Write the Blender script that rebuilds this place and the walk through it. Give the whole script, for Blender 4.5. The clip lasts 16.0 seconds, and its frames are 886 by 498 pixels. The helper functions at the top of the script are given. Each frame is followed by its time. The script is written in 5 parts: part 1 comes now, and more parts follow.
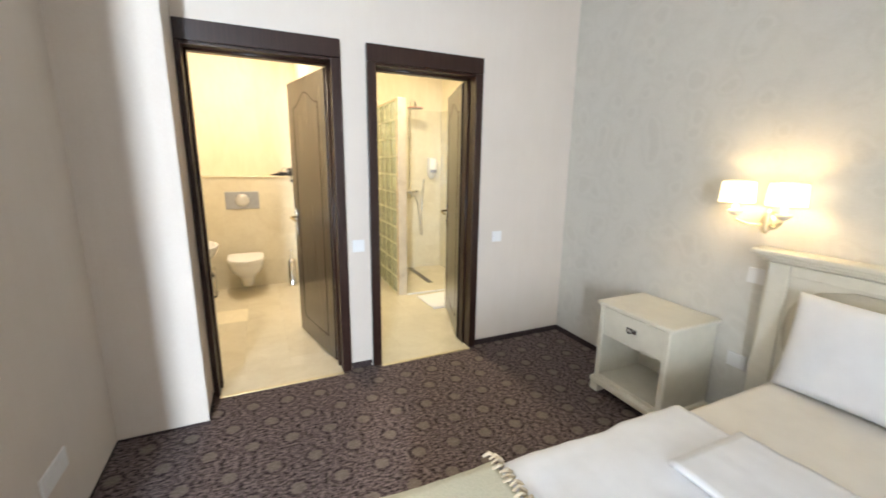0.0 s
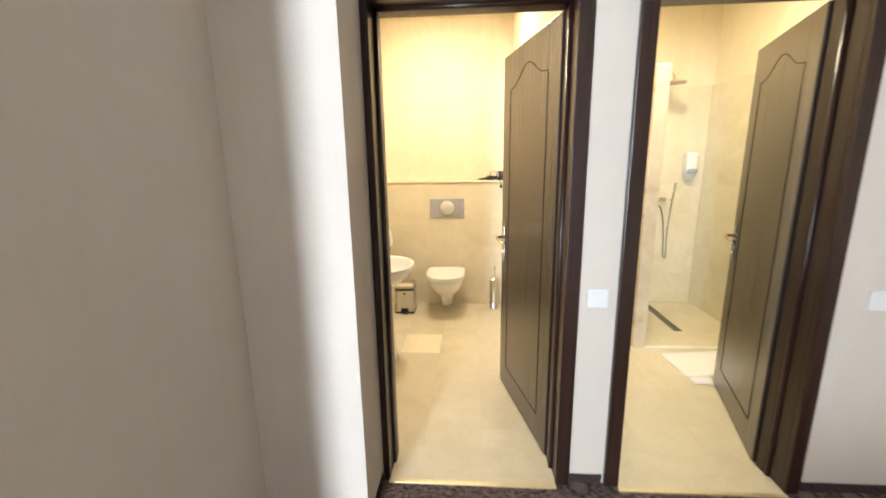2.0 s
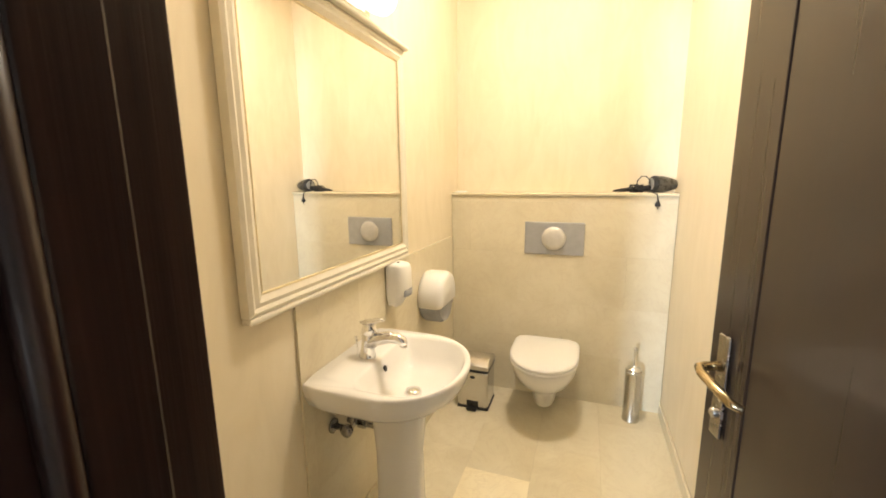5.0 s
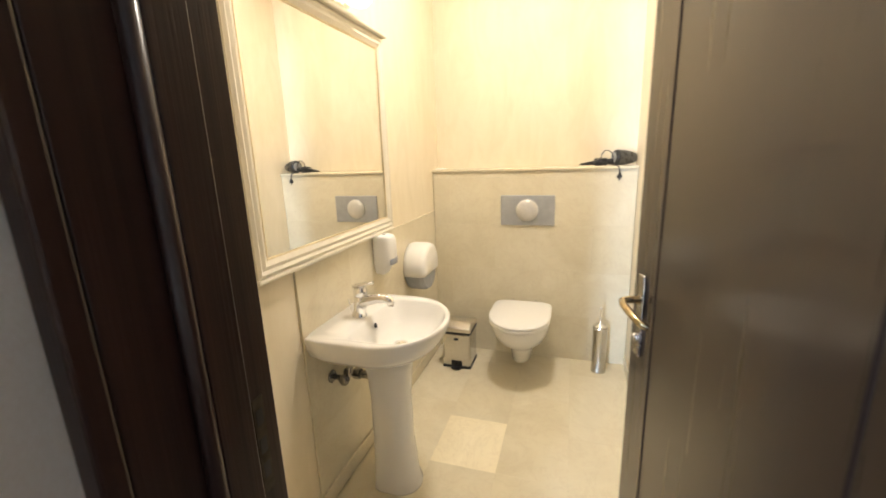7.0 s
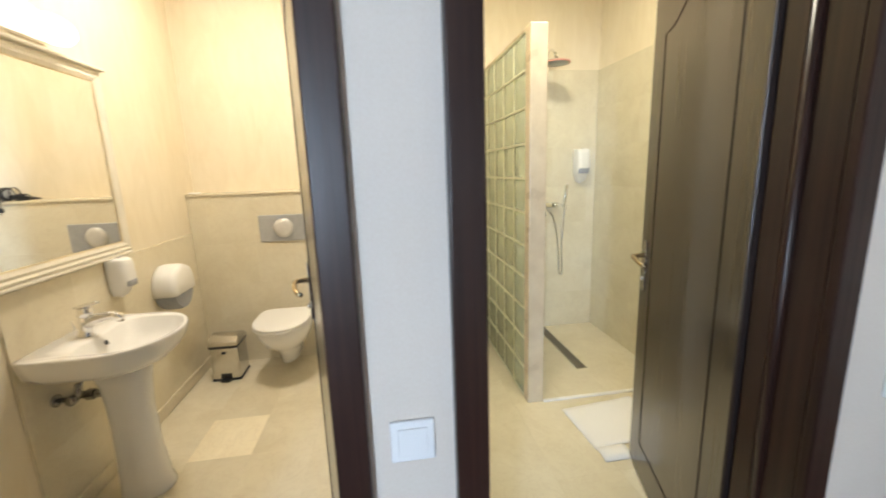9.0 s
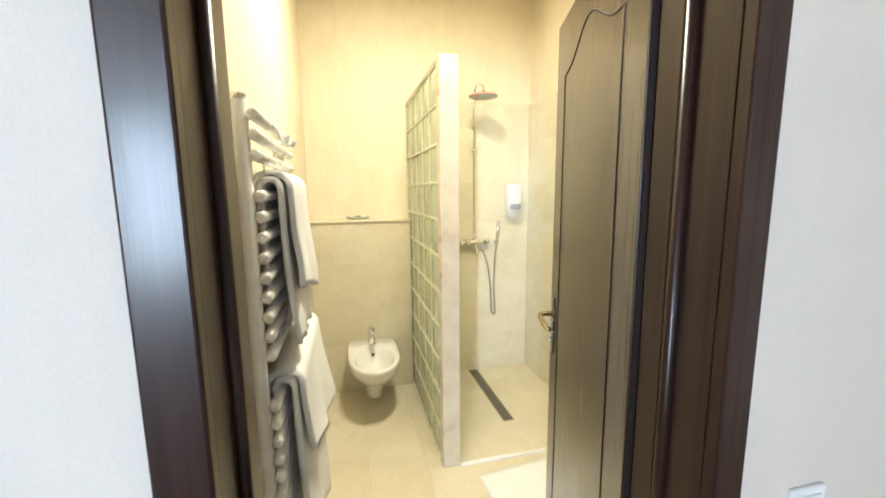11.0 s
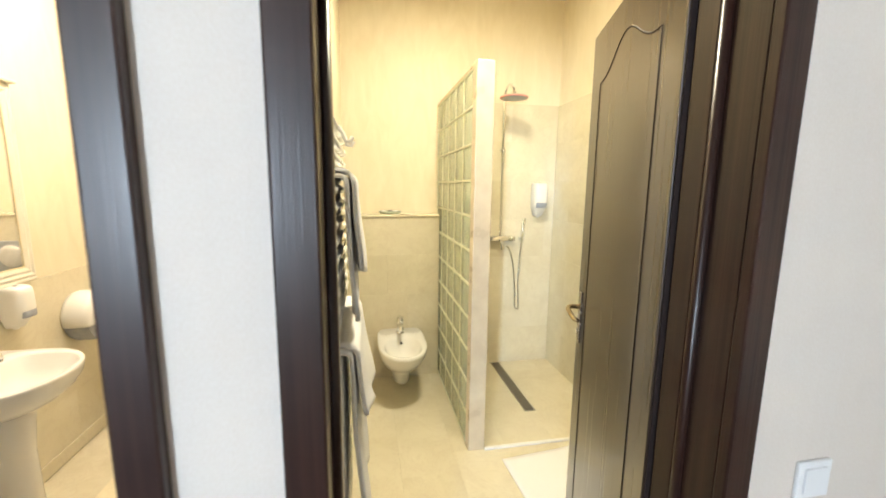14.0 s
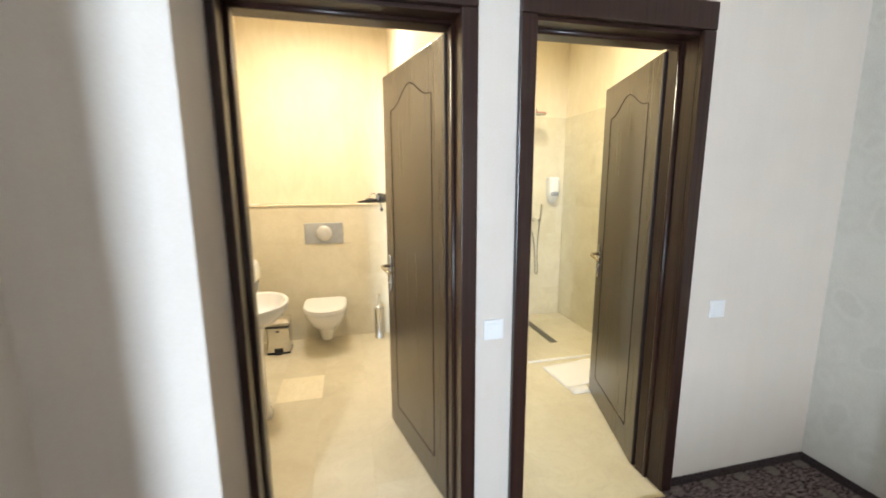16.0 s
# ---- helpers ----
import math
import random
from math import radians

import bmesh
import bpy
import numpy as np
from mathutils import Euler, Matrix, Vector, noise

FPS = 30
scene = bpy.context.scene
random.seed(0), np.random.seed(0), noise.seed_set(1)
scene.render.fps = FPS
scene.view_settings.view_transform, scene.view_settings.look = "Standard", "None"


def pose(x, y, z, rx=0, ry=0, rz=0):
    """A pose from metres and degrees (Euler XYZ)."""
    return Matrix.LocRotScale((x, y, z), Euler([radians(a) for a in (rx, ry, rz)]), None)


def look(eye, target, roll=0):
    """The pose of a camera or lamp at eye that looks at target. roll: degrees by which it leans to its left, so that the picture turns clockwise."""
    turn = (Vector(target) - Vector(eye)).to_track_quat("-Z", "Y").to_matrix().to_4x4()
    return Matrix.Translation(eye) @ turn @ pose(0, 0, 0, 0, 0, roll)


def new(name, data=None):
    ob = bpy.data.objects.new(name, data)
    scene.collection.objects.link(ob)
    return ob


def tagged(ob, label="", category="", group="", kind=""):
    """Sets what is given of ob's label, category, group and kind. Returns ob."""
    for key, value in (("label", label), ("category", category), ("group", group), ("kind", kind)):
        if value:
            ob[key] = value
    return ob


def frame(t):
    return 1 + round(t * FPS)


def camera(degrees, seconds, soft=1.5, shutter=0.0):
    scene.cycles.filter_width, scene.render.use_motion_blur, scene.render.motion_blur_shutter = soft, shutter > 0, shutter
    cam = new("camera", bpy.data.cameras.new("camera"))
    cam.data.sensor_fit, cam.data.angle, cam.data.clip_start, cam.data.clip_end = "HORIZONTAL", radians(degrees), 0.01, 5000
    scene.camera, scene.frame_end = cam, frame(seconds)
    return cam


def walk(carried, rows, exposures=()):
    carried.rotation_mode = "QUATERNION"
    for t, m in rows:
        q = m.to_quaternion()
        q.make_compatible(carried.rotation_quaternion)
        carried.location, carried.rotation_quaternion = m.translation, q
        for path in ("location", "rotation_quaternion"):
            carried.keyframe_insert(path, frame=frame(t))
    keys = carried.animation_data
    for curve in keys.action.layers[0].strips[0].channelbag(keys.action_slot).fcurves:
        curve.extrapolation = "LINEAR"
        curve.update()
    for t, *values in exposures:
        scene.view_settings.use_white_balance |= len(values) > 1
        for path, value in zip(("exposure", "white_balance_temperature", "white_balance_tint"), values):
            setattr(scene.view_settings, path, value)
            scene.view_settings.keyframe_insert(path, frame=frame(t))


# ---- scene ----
cam = camera(95.6, 16.0, soft=1.75, shutter=0.4)
PATH = [
    (0, (0.836, 0.316, 1.454), (1.649, 2.095, 1.033), 0.8),
    (0.5, (0.869, 0.396, 1.439), (1.358, 2.293, 1.035), -0.0),
    (1, (0.88, 0.638, 1.431), (1.08, 2.588, 1.032), -0.6),
    (1.5, (0.88, 0.944, 1.421), (0.874, 2.902, 1.011), -0.3),
    (2, (0.9, 1.346, 1.453), (0.759, 3.297, 1.033), -0.9),
    (2.5, (0.919, 1.73, 1.413), (0.716, 3.683, 1.033), -0.4),
    (3, (0.918, 2.113, 1.409), (0.633, 4.058, 1.044), -0.8),
    (3.5, (0.908, 2.436, 1.398), (0.505, 4.364, 1.049), -2.0),
    (4, (0.875, 2.701, 1.401), (0.333, 4.597, 1.064), -1.7),
    (4.2, (0.842, 2.772, 1.391), (0.27, 4.659, 1.061), -1.5),
    (6.3, (0.829, 2.976, 1.364), (0.099, 4.784, 0.916), 0.2),
    (6.5, (0.844, 2.923, 1.361), (0.142, 4.738, 0.902), -0.3),
    (7, (0.925, 2.751, 1.37), (0.325, 4.604, 0.917), -2.0),
    (7.5, (1.046, 2.599, 1.376), (0.591, 4.5, 0.954), -2.8),
    (8, (1.177, 2.436, 1.364), (0.927, 4.383, 0.983), -2.7),
    (8.5, (1.293, 2.341, 1.378), (1.288, 4.305, 1.002), -2.2),
    (9, (1.397, 2.304, 1.385), (1.671, 4.247, 0.998), -2.0),
    (9.5, (1.496, 2.35, 1.376), (1.974, 4.251, 0.976), -0.2),
    (9.7, (1.539, 2.376, 1.377), (2.054, 4.265, 0.967), 0.5),
    (11.8, (1.774, 2.504, 1.511), (2.163, 4.453, 1.282), -0.3),
    (12, (1.779, 2.504, 1.505), (2.147, 4.455, 1.266), 0.1),
    (12.5, (1.778, 2.509, 1.504), (2.093, 4.461, 1.207), 0.6),
    (13, (1.774, 2.513, 1.496), (2.08, 4.464, 1.179), 0.6),
    (13.5, (1.73, 2.487, 1.481), (2.047, 4.438, 1.179), 0.8),
    (14, (1.626, 2.386, 1.472), (2.0, 4.327, 1.168), 0.7),
    (14.5, (1.496, 2.248, 1.46), (1.946, 4.169, 1.138), 0.3),
    (15, (1.277, 2.058, 1.473), (1.809, 3.955, 1.13), 0.8),
    (15.5, (1.039, 1.833, 1.469), (1.6, 3.722, 1.129), 1.3),
    (16, (0.876, 1.533, 1.48), (1.331, 3.452, 1.145), -0.3),
]
walk(cam, [(t, look(eye, target, roll)) for t, eye, target, roll in PATH], exposures=(
    (0.0, 0.02, 6850, 13), (0.5, 0.18, 6950, 13), (1.5, 0.12, 7150, 13), (2.3, -0.04, 7050, 14), (3.0, -0.2, 7400, 14), (4.0, -0.05, 7350, 13),
    (6.3, -0.46, 6200, 13), (7.0, -0.2, 6200, 13), (7.5, -0.12, 6300, 13), (8.5, -0.36, 6300, 12), (9.7, -0.12, 5900, 9), (11.8, 0.22, 6400, 9),
    (13.5, 0.22, 6450, 9), (14.5, 0.0, 6900, 12), (15.0, -0.02, 7300, 13), (16.0, 0.0, 6550, 10)))

# ---------------------------------------------------------------- sky, window light, lamps
world = bpy.data.worlds.new("sky")
scene.world = world
world.use_nodes = True
sky = world.node_tree.nodes.new("ShaderNodeTexSky")
sky.sky_type, sky.sun_disc = "NISHITA", False
sky.sun_elevation, sky.sun_rotation = radians(40), radians(150)
world.node_tree.links.new(sky.outputs[0], world.node_tree.nodes["Background"].inputs[0])
world.node_tree.nodes["Background"].inputs[1].default_value = 0.12


def area(name, eye, target, power, colour, size, size_y=None, shape="RECTANGLE"):
    data = bpy.data.lights.new(name, "AREA")
    data.shape, data.energy, data.color, data.size = shape, power, colour, size
    data.size_y = size_y or size
    ob = new(name, data)
    ob.matrix_basis = look(eye, target)
    return ob


area("window_daylight", (-0.86, -3.22, 1.40), (-0.86, 0, 1.30), 630, (0.64, 0.81, 1.0), 0.50, 2.05)
# weak cool fill added to lift the bedroom; no source is known here
area("wide_window_daylight", (1.65, -2.95, 1.6), (1.65, 0, 1.3), 12, (0.71, 0.845, 1.0), 1.5, 1.4)
area("toilet_room_lamp", (0.68, 4.50, 2.80), (0.68, 4.50, 0), 35, (1.0, 0.90, 0.735), 0.30, shape="DISK")
area("shower_room_lamp", (2.15, 4.15, 2.80), (2.15, 4.15, 0), 43, (1.0, 0.925, 0.70), 0.30, shape="DISK")

# ---------------------------------------------------------------- tools
def part(name, bm, material, parent=None, label="", smooth=False, world=True):
    """One mesh object; under an Empty its mesh may be given in the world's metres (world) or the Empty's own."""
    me = bpy.data.meshes.new(name)
    bmesh.ops.recalc_face_normals(bm, faces=bm.faces)
    bm.to_mesh(me)
    bm.free()
    if smooth:
        for p in me.polygons:
            p.use_smooth = True
    if material:
        me.materials.append(material)
    ob = new(name, me)
    if parent:
        ob.parent = parent
        if world and parent.data is None:
            ob.matrix_parent_inverse = parent.matrix_basis.inverted()
    if label:
        ob["label"] = label
    return ob


def thing(name, at, label, category, group="", kind="", rz=0):
    ob = new(name)
    ob.empty_display_size = 0.05
    ob.matrix_basis = pose(*at, 0, 0, rz)
    return tagged(ob, label, category, group, kind)


def box(bm, x0, x1, y0, y1, z0, z1, bevel=0.0, segments=2):
    made = bmesh.ops.create_cube(bm, size=1.0)["verts"]
    for v in made:
        v.co = Vector((x0 + (v.co.x + 0.5) * (x1 - x0), y0 + (v.co.y + 0.5) * (y1 - y0), z0 + (v.co.z + 0.5) * (z1 - z0)))
    if bevel:
        edges = list({e for v in made for e in v.link_edges})
        bmesh.ops.bevel(bm, geom=edges, offset=bevel, segments=segments, affect="EDGES", profile=0.5)
    return bm


def boxed(*args, **kw):
    return box(bmesh.new(), *args, **kw)


def loft(bm, rings, cap=True, closed=True):
    rows = [[bm.verts.new(p) for p in ring] for ring in rings]
    n = len(rows[0])
    for a, b in zip(rows, rows[1:]):
        for i in range(n if closed else n - 1):
            j = (i + 1) % n
            bm.faces.new((a[i], a[j], b[j], b[i]))
    if cap:
        bm.faces.new(rows[0][::-1])
        bm.faces.new(rows[-1])
    return bm


def lathe(bm, profile, seg=24, m=None, sx=1.0, sy=1.0):
    m = m or Matrix()
    rings = [[m @ Vector((sx * max(r, 1e-4) * math.cos(2 * math.pi * i / seg), sy * max(r, 1e-4) * math.sin(2 * math.pi * i / seg), z)) for i in range(seg)] for r, z in profile]
    return loft(bm, rings)


def tube(bm, pts, r, seg=10):
    pts = [Vector(p) for p in pts]
    rad = r if isinstance(r, (list, tuple)) else [r] * len(pts)
    rings, up = [], None
    for i, p in enumerate(pts):
        d = (pts[min(i + 1, len(pts) - 1)] - pts[max(i - 1, 0)]).normalized()
        if up is None:
            up = Vector((0, 0, 1)) if abs(d.z) < 0.9 else Vector((1, 0, 0))
        a = d.cross(up).normalized()
        up = a.cross(d).normalized()
        rings.append([p + rad[i] * (math.cos(2 * math.pi * k / seg) * a + math.sin(2 * math.pi * k / seg) * up) for k in range(seg)])
    return loft(bm, rings)


def dring(depth, width, z, x0=0.0, y0=0.0, n=40, front=2.1, back=7.0):
    """A ring that is straight at the wall (x0) and round in front."""
    out = []
    for i in range(n):
        c, s = math.cos(2 * math.pi * i / n), math.sin(2 * math.pi * i / n)
        e = front if c > 0 else back
        r = (abs(c) ** e + abs(s) ** e) ** (-1 / e)
        out.append((x0 + depth / 2 + depth / 2 * c * r, y0 + width / 2 * s * r, z))
    return out


def arc(c, r, a0, a1, n, plane="xz"):
    out = []
    for i in range(n + 1):
        a = radians(a0 + (a1 - a0) * i / n)
        u, v = r * math.cos(a), r * math.sin(a)
        out.append(Vector(c) + (Vector((u, 0, v)) if plane == "xz" else Vector((0, u, v)) if plane == "yz" else Vector((u, v, 0))))
    return out


def soft_box(bm, x0, x1, y0, y1, z0, z1, e=5.0, n=24, m=10, wave=0.0, seed=0.0):
    """A cushion-like body: a superellipsoid in a box, with small folds."""
    rings = []
    for j in range(1, m):
        b = -math.pi / 2 + math.pi * j / m
        cb, sb = math.copysign(abs(math.cos(b)) ** (2 / e), 1), math.copysign(abs(math.sin(b)) ** (2 / 2.4), math.sin(b))
        ring = []
        for i in range(n):
            a = 2 * math.pi * i / n
            ca, sa = math.copysign(abs(math.cos(a)) ** (2 / e), math.cos(a)), math.copysign(abs(math.sin(a)) ** (2 / e), math.sin(a))
            p = Vector(((x0 + x1) / 2 + (x1 - x0) / 2 * ca * cb, (y0 + y1) / 2 + (y1 - y0) / 2 * sa * cb, (z0 + z1) / 2 + (z1 - z0) / 2 * sb))
            ring.append(p + wave * noise.noise_vector(p * 5 + Vector((seed, seed, 0))))
        rings.append(ring)
    return loft(bm, rings)


def structure(name, bm, material, label, category, smooth=False):
    return tagged(part(name, bm, material, smooth=smooth), label, category, kind="structure")


# ---------------------------------------------------------------- materials
def base(name, rough=0.5, metal=0.0, spec=0.5, colour=(0.8, 0.8, 0.8)):
    m = bpy.data.materials.new(name)
    m.use_nodes = True
    b = m.node_tree.nodes["Principled BSDF"]
    b.inputs["Base Color"].default_value = (*colour, 1)
    b.inputs["Roughness"].default_value = rough
    b.inputs["Metallic"].default_value = metal
    b.inputs["Specular IOR Level"].default_value = spec
    return m, m.node_tree, b


def node(nt, kind, **inputs):
    n = nt.nodes.new(kind)
    for k, v in inputs.items():
        n.inputs[k.replace("_", " ")].default_value = v
    return n


def coords(nt, scale=(1, 1, 1), shift=False):
    """Metres of the object, stretched; shift moves the pattern from piece to piece."""
    tc, mp = nt.nodes.new("ShaderNodeTexCoord"), nt.nodes.new("ShaderNodeMapping")
    mp.inputs["Scale"].default_value = scale
    nt.links.new(tc.outputs["Object"], mp.inputs["Vector"])
    if shift:
        info, mul = nt.nodes.new("ShaderNodeObjectInfo"), nt.nodes.new("ShaderNodeMath")
        mul.operation = "MULTIPLY"
        mul.inputs[1].default_value = 37.0
        nt.links.new(info.outputs["Random"], mul.inputs[0])
        nt.links.new(mul.outputs[0], mp.inputs["Location"])
    return mp.outputs["Vector"]


def noise_tex(nt, vec, scale, detail=4.0, rough=0.55, distortion=0.0):
    n = node(nt, "ShaderNodeTexNoise", Scale=scale, Detail=detail, Roughness=rough, Distortion=distortion)
    nt.links.new(vec, n.inputs["Vector"])
    return n.outputs["Fac"]


def ramp(nt, fac, *stops):
    n = nt.nodes.new("ShaderNodeValToRGB")
    el = n.color_ramp.elements
    while len(el) < len(stops):
        el.new(0.5)
    for e, (p, c) in zip(el, stops):
        e.position = p
        e.color = (*c, 1) if isinstance(c, tuple) else (c, c, c, 1)
    nt.links.new(fac, n.inputs["Fac"])
    return n.outputs["Color"]


def math_node(nt, op, a, b=None):
    n = nt.nodes.new("ShaderNodeMath")
    n.operation = op
    for i, v in enumerate((a, b)):
        if v is None:
            continue
        if isinstance(v, (int, float)):
            n.inputs[i].default_value = v
        else:
            nt.links.new(v, n.inputs[i])
    return n.outputs[0]


def blend(nt, fac, a, b, mode="MIX"):
    n = nt.nodes.new("ShaderNodeMix")
    n.data_type, n.blend_type = "RGBA", mode
    for i, v in ((0, fac), (6, a), (7, b)):
        if isinstance(v, (int, float)):
            n.inputs[i].default_value = v
        elif isinstance(v, tuple):
            n.inputs[i].default_value = (*v, 1)
        else:
            nt.links.new(v, n.inputs[i])
    return n.outputs[2]


def relief(nt, b, height, strength=0.2, distance=0.002):
    n = nt.nodes.new("ShaderNodeBump")
    n.inputs["Strength"].default_value = strength
    n.inputs["Distance"].default_value = distance
    nt.links.new(height, n.inputs["Height"])
    nt.links.new(n.outputs["Normal"], b.inputs["Normal"])


def wall_paper():
    m, nt, b = base("wall_paper", 0.75, spec=0.3)
    fine = noise_tex(nt, coords(nt, (1, 1, 0.6)), 240, 3)
    broad = noise_tex(nt, coords(nt), 3.5, 4)
    streak = noise_tex(nt, coords(nt, (1, 1, 0.07)), 26, 5, 0.6, 0.6)
    c = blend(nt, broad, (0.66, 0.575, 0.495), (0.715, 0.632, 0.55))
    c = blend(nt, 0.06, c, ramp(nt, streak, (0.3, 0.36), (0.7, 0.66)), "OVERLAY")
    nt.links.new(blend(nt, 0.2, c, ramp(nt, fine, (0.35, 0.42), (0.65, 0.62)), "OVERLAY"), b.inputs["Base Color"])
    relief(nt, b, fine, 0.25, 0.001)
    return m


def damask_paper():
    m, nt, b = base("damask_paper", 0.6, spec=0.35)
    v = coords(nt)
    warp = nt.nodes.new("ShaderNodeVectorMath")
    warp.operation = "MULTIPLY_ADD"
    n = node(nt, "ShaderNodeTexNoise", Scale=6.0, Detail=2.0)
    nt.links.new(v, n.inputs["Vector"])
    nt.links.new(n.outputs["Color"], warp.inputs[0])
    warp.inputs[1].default_value = (0.12, 0.12, 0.12)
    nt.links.new(v, warp.inputs[2])
    vor = node(nt, "ShaderNodeTexVoronoi", Scale=7.5)
    vor.feature = "SMOOTH_F1"
    nt.links.new(warp.outputs[0], vor.inputs["Vector"])
    scroll = ramp(nt, vor.outputs["Distance"], (0.2, 0.0), (0.3, 1.0), (0.42, 0.3), (0.55, 0.9))
    fine = noise_tex(nt, v, 180, 3)
    c = blend(nt, scroll, (0.625, 0.590, 0.52), (0.674, 0.639, 0.569))
    nt.links.new(blend(nt, 0.2, c, ramp(nt, fine, (0.35, 0.42), (0.65, 0.72)), "OVERLAY"), b.inputs["Base Color"])
    nt.links.new(ramp(nt, scroll, (0, 0.55), (1, 0.75)), b.inputs["Roughness"])
    relief(nt, b, scroll, 0.15, 0.0015)
    return m


def plaster(name, dark, light, rough=0.55):
    m, nt, b = base(name, rough, spec=0.4)
    streak = noise_tex(nt, coords(nt, (1, 1, 0.3)), 9, 6, 0.6, 1.2)
    broad = noise_tex(nt, coords(nt), 1.8, 3)
    c = blend(nt, ramp(nt, streak, (0.3, 0.0), (0.7, 1.0)), dark, light)
    nt.links.new(blend(nt, 0.3, c, ramp(nt, broad, (0.3, 0.42), (0.7, 0.6)), "OVERLAY"), b.inputs["Base Color"])
    nt.links.new(ramp(nt, streak, (0.3, rough - 0.1), (0.7, rough + 0.1)), b.inputs["Roughness"])
    relief(nt, b, streak, 0.12, 0.002)
    return m


def marble(name, tint=1.0, rough=0.11):
    m, nt, b = base(name, rough, spec=0.5)
    v = coords(nt, shift=True)
    cloud = noise_tex(nt, v, 3.0, 8, 0.6, 0.8)
    vein = noise_tex(nt, v, 5.0, 10, 0.65, 2.5)
    info = nt.nodes.new("ShaderNodeObjectInfo")
    c = blend(nt, ramp(nt, cloud, (0.3, 0.0), (0.7, 1.0)), (0.672 * tint, 0.602 * tint, 0.44 * tint), (0.765 * tint, 0.702 * tint, 0.54 * tint))
    c = blend(nt, ramp(nt, vein, (0.47, 0.0), (0.5, 0.22), (0.53, 0.0)), c, (0.56, 0.46, 0.33))
    tone = ramp(nt, info.outputs["Random"], (0.0, 0.475), (0.6, 0.5), (1.0, 0.525))
    nt.links.new(blend(nt, 0.8, c, tone, "OVERLAY"), b.inputs["Base Color"])
    nt.links.new(ramp(nt, cloud, (0.3, rough), (0.7, rough + 0.12)), b.inputs["Roughness"])
    relief(nt, b, cloud, 0.05, 0.002)
    return m


def carpet():
    m, nt, b = base("carpet", 0.95, spec=0.1)
    v = coords(nt)
    sep = nt.nodes.new("ShaderNodeSeparateXYZ")
    nt.links.new(v, sep.inputs[0])

    def lattice(ox, oy):
        d2 = []
        for axis, pitch, o in ((0, 0.195, ox), (1, 0.38, oy)):
            u = math_node(nt, "FRACT", math_node(nt, "ADD", math_node(nt, "DIVIDE", sep.outputs[axis], pitch), o))
            u = math_node(nt, "MULTIPLY", math_node(nt, "SUBTRACT", u, 0.5), pitch)
            d2.append(math_node(nt, "MULTIPLY", u, u))
        return math_node(nt, "SQRT", math_node(nt, "ADD", d2[0], d2[1]))

    d = math_node(nt, "MINIMUM", lattice(0.885, 0.25), lattice(0.385, 0.75))
    wob = math_node(nt, "MULTIPLY", math_node(nt, "SUBTRACT", noise_tex(nt, v, 70, 2), 0.5), 0.030)
    d = math_node(nt, "ADD", d, wob)
    mark = ramp(nt, math_node(nt, "MULTIPLY", d, 10.0), (0.0, 1.0), (0.30, 0.92), (0.40, 0.05), (0.52, 0.0), (0.64, 0.45), (0.76, 0.1), (0.97, 0.0), (1.0, 0.25))
    ring = ramp(nt, math_node(nt, "MULTIPLY", d, 10.0), (0.34, 0.0), (0.42, 1.0), (0.52, 1.0), (0.62, 0.0))
    speck = noise_tex(nt, coords(nt, (0.42, 1, 1)), 85, 3, 0.7)
    pile = noise_tex(nt, v, 700, 2)
    c = blend(nt, ramp(nt, speck, (0.40, 0.0), (0.62, 1.0)), (0.016, 0.009, 0.010), (0.25, 0.187, 0.178))
    c = blend(nt, math_node(nt, "MULTIPLY", ring, 0.38), c, (0.030, 0.017, 0.020))
    c = blend(nt, math_node(nt, "MULTIPLY", mark, 0.70), c, (0.235, 0.188, 0.155))
    nt.links.new(blend(nt, 0.5, c, ramp(nt, pile, (0.3, 0.3), (0.7, 0.7)), "OVERLAY"), b.inputs["Base Color"])
    relief(nt, b, pile, 0.6, 0.004)
    return m


def dark_wood(name, dark, light, rough=0.3, coat=0.15, polish=0.2, pores=0.16):
    m, nt, b = base(name, rough, spec=min(0.2 + coat, 0.5))
    grain = noise_tex(nt, coords(nt, (1, 1, 0.018)), 80, 3, 0.5)
    broad = noise_tex(nt, coords(nt, (1, 1, 0.15)), 9, 4)
    c = blend(nt, ramp(nt, grain, (0.15, 0.0), (0.85, 1.0)), dark, light)
    nt.links.new(blend(nt, 0.5, c, ramp(nt, broad, (0.3, 0.44), (0.7, 0.56)), "OVERLAY"), b.inputs["Base Color"])
    nt.links.new(ramp(nt, grain, (0.3, rough), (0.7, rough + 0.03)), b.inputs["Roughness"])
    b.inputs["Coat Weight"].default_value = coat
    if pores:
        relief(nt, b, noise_tex(nt, coords(nt, (1, 1, 0.012)), 260, 3, 0.6), pores, 0.001)
    b.inputs["Coat Roughness"].default_value = polish
    return m


def spotted(name, a, c, scale, rough, metal=0.0, bump=0.0, spec=0.5, stretch=(1, 1, 1)):
    """A plain surface with slight unevenness in colour, gloss and relief."""
    m, nt, b = base(name, rough, metal, spec)
    f = noise_tex(nt, coords(nt, stretch), scale, 4)
    nt.links.new(blend(nt, ramp(nt, f, (0.3, 0.0), (0.7, 1.0)), a, c), b.inputs["Base Color"])
    nt.links.new(ramp(nt, f, (0.3, max(rough - 0.04, 0.02)), (0.7, rough + 0.06)), b.inputs["Roughness"])
    if bump:
        relief(nt, b, f, bump, 0.002)
    return m


